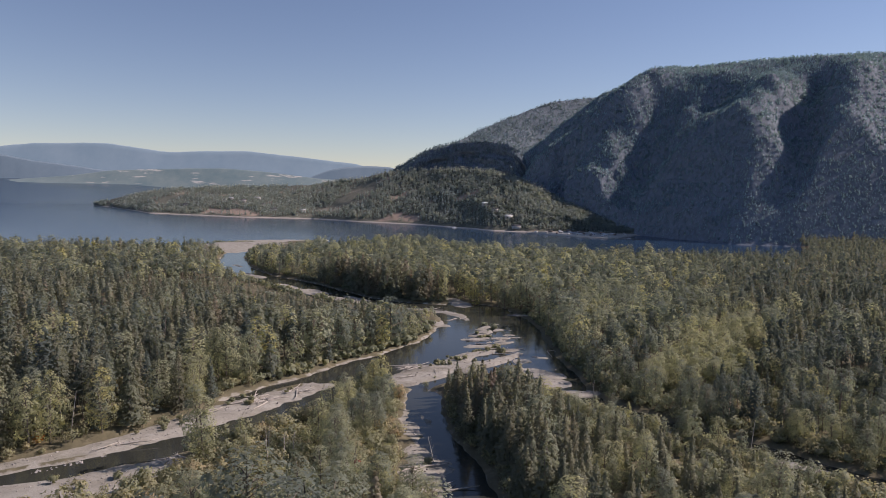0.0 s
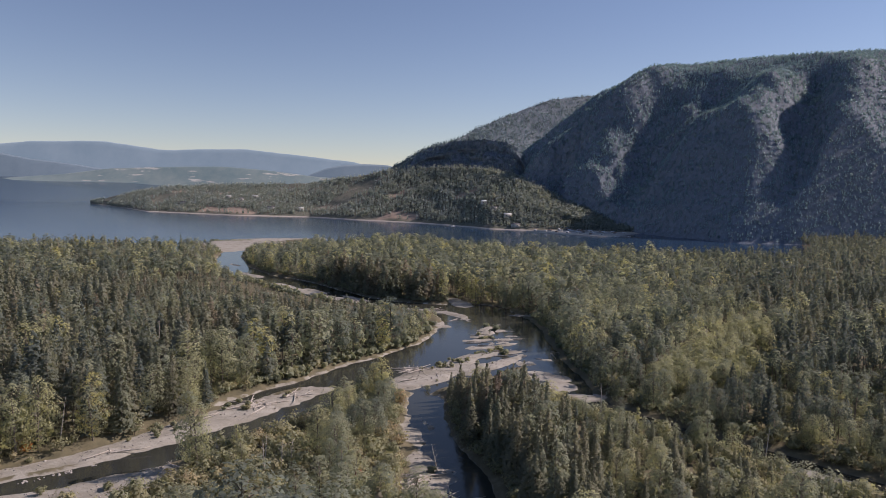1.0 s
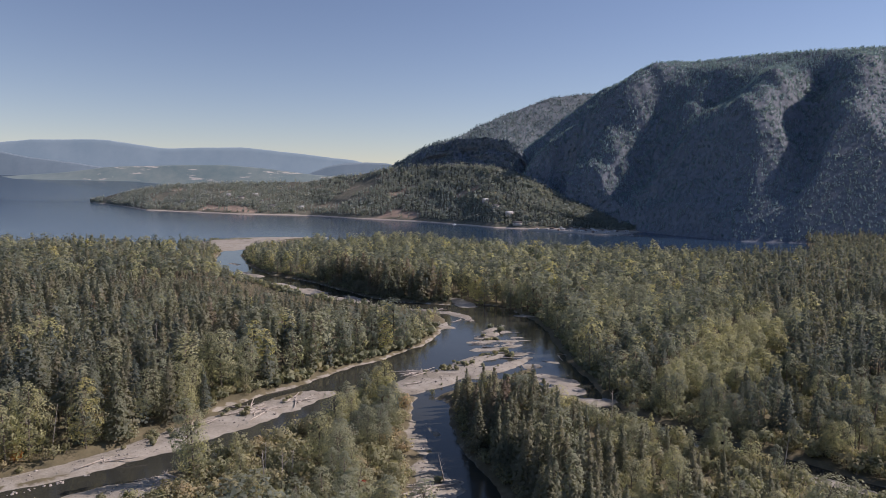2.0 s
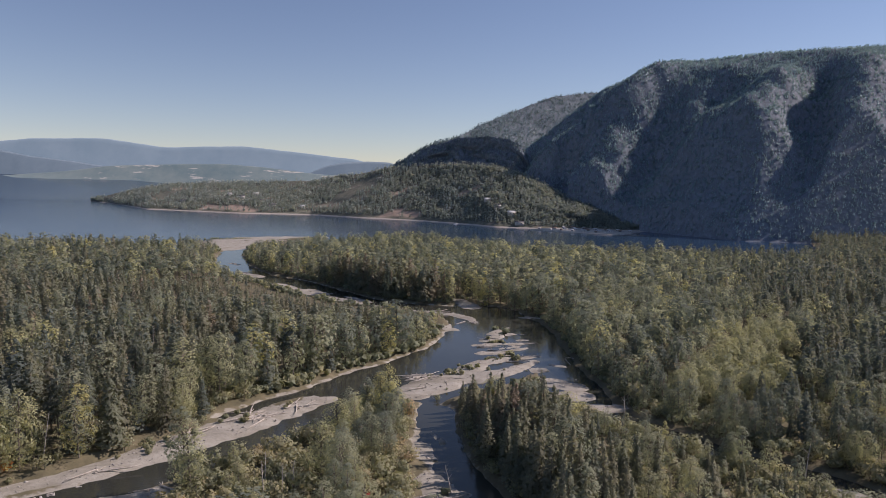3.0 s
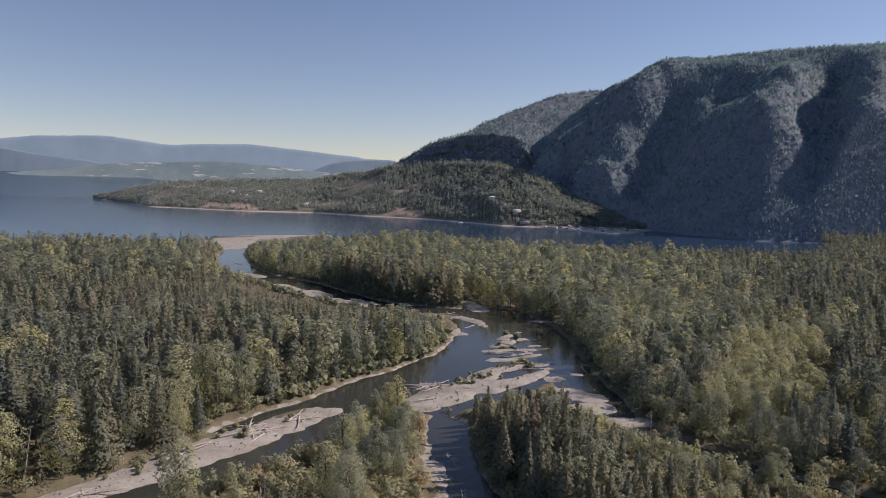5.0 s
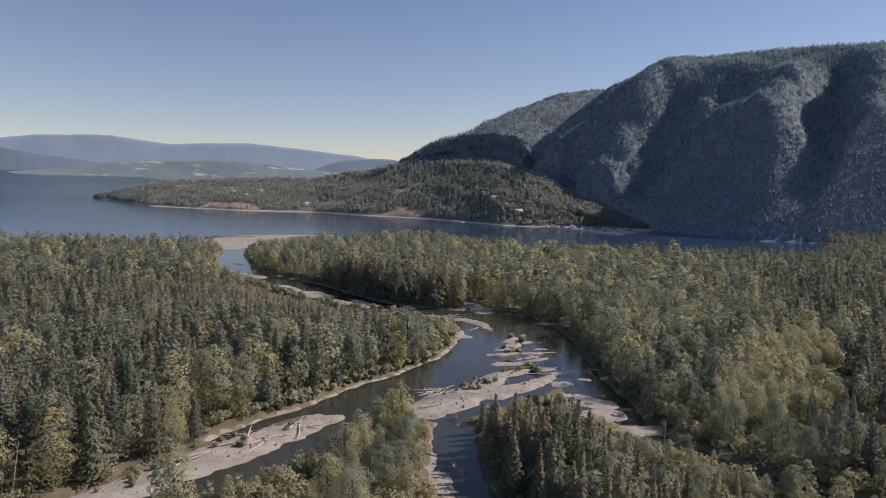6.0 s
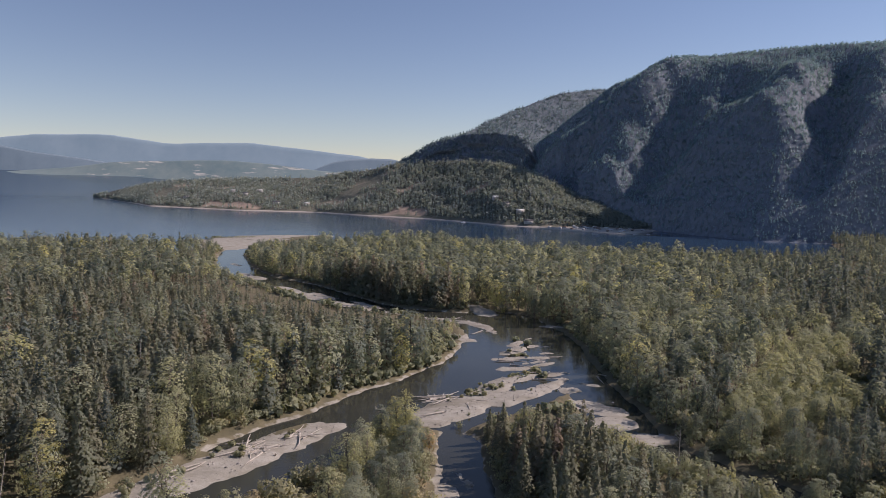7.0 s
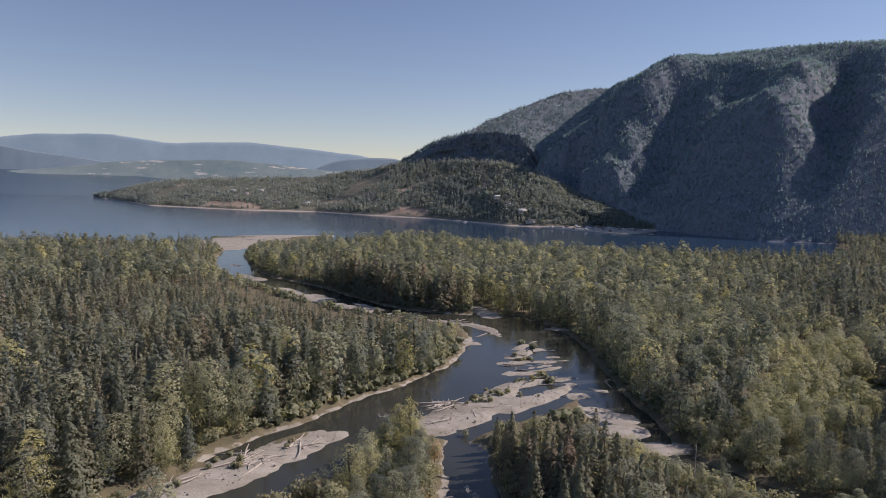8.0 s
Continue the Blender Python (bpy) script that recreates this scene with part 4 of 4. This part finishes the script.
def undergrowth():
    x, y = seeds(-400, 330, 130, 1120, 3.0, 8)
    r = np.random.default_rng(12)
    x, y = x[np.abs(x) < 0.72 * y + 30], y[np.abs(x) < 0.72 * y + 30]
    w, b, sc, s = wet(x, y), bars(x, y), scrub(x, y), shore(x) - y
    p = np.where((w > 1.6) & (w < 11), np.where(y < 420, 0.95, 0.4), 0.0)
    p = np.where(sc < 1, 0.75, p)
    p = np.where((band(x, y, [(-30, 180, 24), (-45, 230, 22), (-28, 272, 12)]) < 8) & (w > 1.5), 0.9, p)
    p = np.where((b > 2.2) & (b < 10) & (w > 2) & (y < 420), 0.85, p)
    p = np.where((y < 330) & (w > 11) & (band(x, y, [(-30, 180, 24), (-45, 230, 22), (-28, 272, 12)]) > 8), np.where(x > 36, 0.5, 0.12), p)
    p = np.where((x < -60) & (y < 330) & (w > 1.6) & (w < 16), 1.0, p)
    p = np.where((x < -55) & (y < 222) & (w > 1.6) & (b > 2), 0.85, p)
    p = np.where(b < 2.2, np.where(b > 0.8, 0.25, 0.02), p)
    p = np.where(band(x, y, RIVERBED) < 6, 0.03, p)
    p = np.where(band(x, y, [(0, 337, 3), (9, 347, 2)]) < 0, 0.9, p)
    p = np.where(band(x, y, [(20, 362, 3), (30, 372, 2)]) < 0, 0.9, p)
    p = np.where(band(x, y, [(20, 408, 2), (30, 402, 2)]) < 0, 0.5, p) * (s > 5) * (w > 1.4)
    p = np.where(band(x, y, [(-372, 1085, 14), (-318, 1105, 12)]) < 0, 0.8, p)
    on = r.uniform(0, 1, len(x)) < p
    x, y, w, b = x[on], y[on], w[on], b[on]
    h = np.where(b < 1.0, r.uniform(0.3, 0.6, len(x)), r.uniform(0.6, 1.6, len(x)) + 0.6 * (r.uniform(0, 1, len(x)) < 0.25))
    t = np.clip(0.3 + 0.28 * wave(x, y, 12, 77) + r.normal(0, 0.17, len(x)), 0, 1)
    wild = (y < 300) & (w > 1.6) & (b > 1.5)
    h, t = np.where(wild, h * 1.35, h), np.where(wild & (y < 250) & (x < 0), np.clip(t + 0.14, 0, 1), t)
    inner = (scrub(x, y) < 1) & (y > 430)
    h, t = np.where(inner, h * 1.4, h), np.where(y > 300, np.clip(t - 0.2, 0, 1), t)
    z = land(x, y)[0] - 0.1
    for sel, tpl in ((y < 300, SH_HI), (y >= 300, SH_LO)):
        scatter("riverside_shrubs", tpl, x[sel], y[sel], z[sel], h[sel], t[sel], [M_SHRUB, M_BARK], "olive and golden willow shrubs along the banks", "shrubs")


undergrowth()


def single_shrubs():
    """Willow shrubs that stand by themselves on the bars."""
    r = np.random.default_rng(15)
    kinds = []
    for (lv, lf), (wv, wf) in [shrub(840 + i, 240, 0.34, 2.4, 1.7) for i in range(3)]:
        ob = thing("willow_shrub", Matrix(), "low grey-green willow shrub on a gravel bar", "shrub", "shrubs on the gravel bars")
        part("stem", mesh_from("stem", wv, wf, [M_BARK]), ob)
        part("foliage", mesh_from("foliage", lv, lf, [M_SHRUB_ONE]), ob)
        kinds.append(ob)
    spots = []
    for x, y, n, dx, dy in ((-79, 268, 6, 4, 3), (-66, 282, 3, 3, 3), (-3, 335, 9, 5, 2), (6, 344, 7, 4, 2), (26, 368, 10, 5, 2), (24, 405, 6, 4, 3), (-104, 236, 4, 3, 3), (-96, 246, 4, 3, 3), (-4, 210, 2, 1, 2), (-100, 190, 4, 5, 3)):
        spots += [(x + r.normal(0, dx), y + r.normal(0, dy)) for _ in range(n)]
    for i, (x, y) in enumerate(spots):
        s = r.uniform(0.5, 1.1)
        m = Matrix.LocRotScale((x, y, float(land(np.array([x]), np.array([y]))[0][0]) - 0.05), Euler((0, 0, r.uniform(0, 6.28))), (s, s, s))
        if i < 3:
            kinds[i].matrix_basis = m
        else:
            copy_thing(kinds[i % 3], m).scale = (s, s, s)


single_shrubs()


def bare_tree(seed, height, r0=0.2):
    """A dead stem with a few broken limbs."""
    r = np.random.default_rng(seed)
    bend = r.normal(0, 0.03, 2) * height
    pts = [(0, 0, -0.4), (bend[0] * 0.4, bend[1] * 0.4, height * 0.45), (bend[0], bend[1], height)]
    stem = tube(pts, (r0, r0 * 0.7, r0 * 0.2), 6)
    limbs = []
    for i in range(7):
        f, an, ln = r.uniform(0.4, 0.95), r.uniform(0, 6.28), r.uniform(0.6, 2.0)
        p = np.array((bend[0] * f, bend[1] * f, height * f))
        q = p + ln * np.array((np.cos(an), np.sin(an), 0.7))
        limbs.append(tube([p, (p + q) / 2, q], (r0 * 0.3, r0 * 0.2, 0.02), 4))
    return stem, limbs


def snag(x, y, height, tilt, turn, seed):
    ob = thing("dead_tree", Matrix.LocRotScale((x, y, float(land(np.array([x]), np.array([y]))[0][0])), Euler((radians(tilt), 0, radians(turn))), None),
               "bare bleached dead tree standing by the river", "dead tree", "dead trees by the river")
    stem, limbs = bare_tree(seed, height)
    part("trunk", mesh_from("trunk", *stem, [M_BARK_PALE]), ob)
    for l in limbs:
        part("branch", mesh_from("branch", *l, [M_BARK_PALE]), ob)


for i, (x, y, h, tl, tn) in enumerate(((-2, 212, 8.5, 12, 250), (-125, 224, 16, 8, 160), (-131, 222, 15, 2, 10), (-91, 290, 14, 3, 50), (-85, 300, 13, 2, 80), (-79, 311, 11, 3, 10),
                                       (-136, 329, 21, 1, 40), (106, 226, 12, 3, 30), (-48, 203, 11, 4, 20), (-46, 206, 10, 5, 130), (-52, 200, 12, 3, 220), (-35, 196, 9, 5, 300),
                                       (-55, 212, 10, 6, 100), (-67, 327, 14, 2, 0), (-50, 350, 15, 2, 70), (60, 262, 13, 4, 10), (75, 300, 14, 2, 60), (88, 318, 13, 3, 90), (160, 268, 16, 2, 20))):
    snag(x, y, h, tl, tn, 900 + i)


# ---------------------------------------------------------------- driftwood
def drift_log(seed, length, radius, roots):
    r = np.random.default_rng(seed)
    p = [np.array((length * f, r.normal(0, 0.08) * length * 0.3, radius * 0.8 + r.normal(0, 0.1))) for f in (0, 0.35, 0.7, 1.0)]
    stem = tube(p, (radius, radius * 0.85, radius * 0.6, radius * 0.25), 6)
    spurs = []
    if roots:
        for i in range(7):
            an = i * 0.9 + r.uniform(-0.3, 0.3)
            q = p[0] + np.array((-0.5, np.cos(an) * radius * 4, np.sin(an) * radius * 4))
            spurs.append(tube([p[0], (p[0] + q) / 2, q], (radius * 0.5, radius * 0.35, 0.03), 4))
    return stem, spurs


LOGS = [drift_log(950 + i, (7, 10, 5, 12)[i % 4], (0.22, 0.3, 0.18, 0.34)[i % 4], i % 2 == 1) for i in range(8)]
LOG_KINDS = []
for stem, spurs in LOGS:
    ob = thing("driftwood_log", Matrix(), "bleached driftwood log with broken roots on gravel" if spurs else "bleached driftwood log lying on gravel", "log", "driftwood on the gravel bars")
    part("trunk", mesh_from("trunk", *stem, [M_DRIFT]), ob)
    for sp in spurs:
        part("root", mesh_from("root", *sp, [M_DRIFT]), ob)
    LOG_KINDS.append(ob)


def lay_logs():
    r = np.random.default_rng(33)
    spots = []
    for x, y, n, spread, turn in ((-78, 274, 14, 5, 55), (-70, 268, 9, 5, 50), (-62, 284, 7, 4, 45), (-92, 250, 6, 4, 50), (-12, 329, 18, 6, 25), (30, 368, 5, 5, 15), (36, 400, 4, 4, 10), (-12, 488, 6, 5, 20), (-100, 560, 6, 8, 130), (-70, 532, 5, 6, 140), (-17, 334, 6, 3, 20), (-8, 318, 3, 5, 60), (16, 394, 4, 3, 10), (22, 385, 3, 4, 0),
                                  (20, 410, 3, 3, 20), (12, 460, 3, 3, 60), (-10, 206, 10, 4, 30), (-14, 196, 9, 4, 40), (0, 192, 5, 3, 20), (-108, 222, 5, 2, 30), (-85, 212, 3, 3, 25), (-22, 191, 5, 5, 5),
                                  (-38, 316, 2, 2, 25), (60, 368, 2, 3, 100), (-30, 300, 4, 3, 30), (-165, 686, 4, 6, 30), (-330, 1060, 5, 25, 20)):
        spots += [(x + r.normal(0, spread * 0.6), y + r.normal(0, spread * 0.6), turn + r.normal(0, 28)) for _ in range(n)]
    for i, (x, y, turn) in enumerate(spots):
        src = LOG_KINDS[i % len(LOG_KINDS)]
        xa, ya = np.array([x]), np.array([y])
        m = Matrix.LocRotScale((x, y, max(float(land(xa, ya)[0][0]), float(level(y)) - 0.05)), Euler((0, radians(r.normal(0, 2)), radians(turn + (180 if i % 3 == 0 else 0)))), None)
        if i < len(LOG_KINDS):
            src.matrix_basis = m
        else:
            copy_thing(src, m)


lay_logs()


# stones on the bars
def stones():
    r = np.random.default_rng(44)
    x, y = r.uniform(-150, 70, 90000), r.uniform(165, 500, 90000)
    on = (bars(x, y) < -0.3) & (r.uniform(0, 1, len(x)) < 0.35)
    x, y = x[on], y[on]
    z = land(x, y)[0]
    v = np.array([(1, 0, 0), (-0.9, 0.3, 0), (0.1, 0.9, 0), (0, -1, 0.1), (0.1, 0, 0.75), (0, 0, -0.4)])
    f = np.array([(0, 2, 4), (2, 1, 4), (1, 3, 4), (3, 0, 4), (2, 0, 5), (1, 2, 5), (3, 1, 5), (0, 3, 5)])
    scatter("river_stones", [((v * 0.3, f), None)], x, y, z + 0.03, r.gamma(1.6, 0.28, len(x)) + 0.15, r.uniform(0, 1, len(x)), [M_STONE], "loose grey river stones and cobbles", "stones")


k = Mat("river_stone", 0.9)
a = k.t.nodes.new("ShaderNodeAttribute")
a.attribute_name = "tint"
k.color(k.ramp(a.outputs["Fac"], [(0.0, (0.15, 0.14, 0.13)), (0.5, (0.28, 0.265, 0.25)), (1.0, (0.42, 0.4, 0.37))]))
M_STONE = k.m
stones()


# ---------------------------------------------------------------- the far shore: yard, sheds, houses, docks, boats
def box(w, d, h, z=0.0):
    v = np.array([(sx * w / 2, sy * d / 2, z + sz * h) for sx in (-1, 1) for sy in (-1, 1) for sz in (0, 1)])
    f = np.array([(0, 1, 3, 2), (4, 6, 7, 5), (0, 4, 5, 1), (2, 3, 7, 6), (0, 2, 6, 4), (1, 5, 7, 3)])
    return v, f


def gable(w, d, h, rise, over=0.5):
    x, y = w / 2 + over, d / 2 + over
    v = np.array([(-x, -y, h), (x, -y, h), (-x, y, h), (x, y, h), (-x, 0, h + rise), (x, 0, h + rise),
                  (-x, -y, h - 0.25), (x, -y, h - 0.25), (-x, y, h - 0.25), (x, y, h - 0.25)])
    f = np.array([(0, 1, 5, 4), (3, 2, 4, 5), (6, 8, 9, 7), (0, 6, 7, 1), (2, 3, 9, 8)])
    ends = np.array([(0, 4, 2), (1, 3, 5)])
    tri = np.concatenate([f[:, :3], f[:, [0, 2, 3]], ends])
    return v, tri


def flat_material(name, colour, rough=0.7):
    k = Mat(name, rough)
    dark = tuple(c * 0.75 for c in colour)
    k.color(k.ramp(k.noise(0.4, 4, 0.7), [(0.3, dark), (0.6, colour)]))
    return k.m


M_WALL = flat_material("painted_wall", (0.55, 0.53, 0.5))
M_SHED = flat_material("shed_wall", (0.3, 0.29, 0.29))
M_ROOF_PALE = flat_material("pale_metal_roof", (0.6, 0.61, 0.62), 0.5)
M_ROOF_DARK = flat_material("dark_shingle_roof", (0.12, 0.12, 0.13))
M_ROOF_BROWN = flat_material("rusty_roof", (0.26, 0.19, 0.15))
M_PLANK = flat_material("weathered_planks", (0.38, 0.35, 0.31))
M_HULL = flat_material("white_hull", (0.8, 0.8, 0.8), 0.4)
M_GLASS = flat_material("dark_glass", (0.05, 0.06, 0.07), 0.15)
M_SAND = flat_material("yard_gravel", (0.5, 0.475, 0.43), 0.95)


def quad_mesh(name, v, f, mat):
    return mesh_from(name, v, f, [mat])


def building(name, x, y, z, w, d, h, rise, turn, wall, roof, label, category, group):
    ob = thing(name, pose(x, y, z, 0, 0, turn), label, category, group)
    part("wall", quad_mesh("wall", *box(w, d, h + 2, -2), wall), ob)
    part("roof", mesh_from("roof", *gable(w, d, h, rise), [roof]), ob)
    n = max(2, int(w / 7))
    for i in range(n):
        v, f = box(1.6, 0.12, 1.3)
        win = part("window", quad_mesh("window", v + ((i + 0.5) * w / n - w / 2, -d / 2 - 0.05, h * 0.45), f, M_GLASS), ob)
    return ob


def yard():
    v, f = box(190, 112, 3.2, -1.6)
    bm = bmesh.new()
    bm.from_mesh(quad_mesh("yard", v, f, M_SAND))
    bmesh.ops.bevel(bm, geom=bm.edges[:], offset=0.8, segments=2, affect="EDGES")
    me = bpy.data.meshes.new("shore_yard")
    bm.to_mesh(me)
    bm.free()
    me.materials.append(M_SAND)
    ob = tagged(new("shore_yard", me), "pale gravel yard on the lake shore", "yard", kind="structure")
    ob.matrix_basis = pose(284, 1414, 0.2, 0, 0, -43)


yard()
for i in range(26):
    f, side = (i + 0.5) / 26 - 0.5, (-8, 7, -1, 4)[i % 4]
    bx, by = 284 + 172 * f * 0.731 + side * 5 * 0.68, 1414 - 172 * f * 0.682 + side * 5 * 0.73
    big = i in (5, 11, 16)
    building("storage_shed", bx, by, 1.8, 11 if big else (4, 7, 9, 5)[i % 4], 6 if big else 4, 3.2 if big else (2.0, 2.6)[i % 2], 1.4, -43 + (i * 31) % 24 - 12,
             M_SHED if i % 3 == 2 else M_WALL, (M_ROOF_PALE, M_ROOF_PALE, M_ROOF_BROWN)[i % 3], "pale storage shed in the shore yard", "shed", "sheds in the shore yard")
HOUSES = ((118, 1590, 16, 4), (146, 1545, 10, 5), (160, 1500, 7, 3), (100, 1640, 26, 5), (-640, 2180, 30, 4), (-610, 2230, 38, 5), (-560, 2120, 12, 3), (-700, 2240, 30, 4), (-515, 2060, 8, 4), (-420, 2040, 8, 3), (-845, 2230, 6, 4))


def on_hill(surface, x, y):
    A, B, C = surface
    i = np.argmin((A - x) ** 2 + (B - y) ** 2)
    return float(A.ravel()[i]), float(B.ravel()[i]), float(C.ravel()[i])


for i, (x, y, z, h) in enumerate(HOUSES):
    hx, hy, hz = on_hill(HS, x, y)
    building("lake_house", hx, hy, hz + 0.5, 13 + i % 3 * 3, 9, h + 2.5, 2.6, (i * 37) % 60 - 30, M_WALL, M_ROOF_PALE if i % 2 else M_ROOF_DARK, "pale lakeside house with a pitched roof among trees", "house", "houses on the wooded shore")


def dock(x, y, length, turn):
    ob = thing("floating_dock", pose(x, y, 0.05, 0, 0, turn), "weathered plank dock floating on the lake", "dock", "docks at the yard")
    part("deck", quad_mesh("deck", *box(length, 3, 0.4, 0.2), M_PLANK), ob)
    for i in range(4):
        v, f = box(0.4, 0.4, 3.4, -1.4)
        part("post", quad_mesh("post", v + ((i + 0.5) * length / 4 - length / 2, 1.8, 0), f, M_PLANK), ob)


for i, (x, y, l, t) in enumerate(((300, 1362, 42, -30), (322, 1340, 36, -25), (346, 1330, 40, -20), (356, 1312, 44, -12), (270, 1372, 30, -35))):
    dock(x, y, l, t)


def boat(x, y, length, turn, label):
    ob = thing("motor_boat", pose(x, y, 0.0, 0, 0, turn), label, "boat", "boats on the lake")
    n = 9
    s = np.linspace(-0.5, 0.5, n)
    half = 0.16 * length * np.clip(1.15 - np.clip(s * 2, 0, 1) ** 2.2 * 1.15, 0.02, 1)
    rows = [[(si * length, -hw, 0.09 * length), (si * length, -hw * 0.7, -0.03 * length), (si * length, hw * 0.7, -0.03 * length), (si * length, hw, 0.09 * length)] for si, hw in zip(s, half)]
    v = np.array(rows).reshape(-1, 3)
    part("hull", mesh_from("hull", v, np.concatenate([grid_faces(n, 4), np.array([(4 * i + 3, 4 * i + 7, 4 * i + 4, 4 * i) for i in range(n - 1)])]), [M_HULL]), ob)
    cv, cf = box(length * 0.3, length * 0.2, length * 0.14, 0.08 * length)
    cab = part("cabin", quad_mesh("cabin", cv, cf, M_HULL), ob)
    wv, wf = box(length * 0.31, length * 0.21, length * 0.05, 0.14 * length)
    part("window", quad_mesh("window", wv, wf, M_GLASS), cab)


boat(25.5, 1601, 11, 20, "white motor boat moored on the lake")
for i, (x, y) in enumerate(((312, 1352), (330, 1346), (338, 1322), (360, 1318), (286, 1366))):
    boat(x, y, 9, -25 + 15 * i, "small white boat moored at a dock")


# two bright autumn shrubs and the stones of the riffle
for nm, x, y, s, col, lab in (("red_shrub", -25.5, 203.0, 1.2, (0.3, 0.05, 0.06), "small crimson autumn shrub on the island"), ("orange_shrub", -133.0, 218.0, 1.7, (0.34, 0.17, 0.06), "orange autumn shrub on the river bank")):
    (lv, lf), (wv, wf) = shrub(870, 260, 0.32, 2.4, 1.5)
    m = leaf_material(nm + "_leaves", [(0.0, tuple(c * 0.8 for c in col)), (1.0, col)], source="object")
    ob = thing(nm, Matrix.LocRotScale((x, y, float(land(np.array([x]), np.array([y]))[0][0]) - 0.05), None, (s, s, s)), lab, "shrub")
    part("stem", mesh_from("stem", wv, wf, [M_BARK]), ob)
    part("foliage", mesh_from("foliage", lv, lf, [m]), ob)


def boulders():
    r = np.random.default_rng(71)
    bm = bmesh.new()
    bmesh.ops.create_icosphere(bm, subdivisions=1, radius=1.0)
    for v in bm.verts:
        v.co *= 0.75 + 0.4 * r.uniform()
        v.co.z *= 0.6
    me = bpy.data.meshes.new("boulder")
    bm.to_mesh(me)
    bm.free()
    me.materials.append(M_BOULDER)
    for x0, y0, x1, y1, n in ((-124, 200, -108, 213, 26), (-112, 219, -104, 224, 12), (40, 310, 56, 330, 10), (-150, 660, -120, 640, 12)):
        for i in range(n):
            f = r.uniform()
            x, y, s = x0 + (x1 - x0) * f + r.normal(0, 0.8), y0 + (y1 - y0) * f + r.normal(0, 0.8), r.uniform(0.25, 0.6)
            ob = tagged(new("boulder", me), "pale boulder in the shallow river", "boulder", "boulders in the riffle")
            ob.matrix_basis = Matrix.LocRotScale((x, y, float(level(y)) + 0.05), Euler((0, 0, r.uniform(0, 6.28))), (s, s * r.uniform(0.7, 1.2), s))


M_BOULDER = flat_material("boulder_stone", (0.4, 0.38, 0.35), 0.85)
boulders()
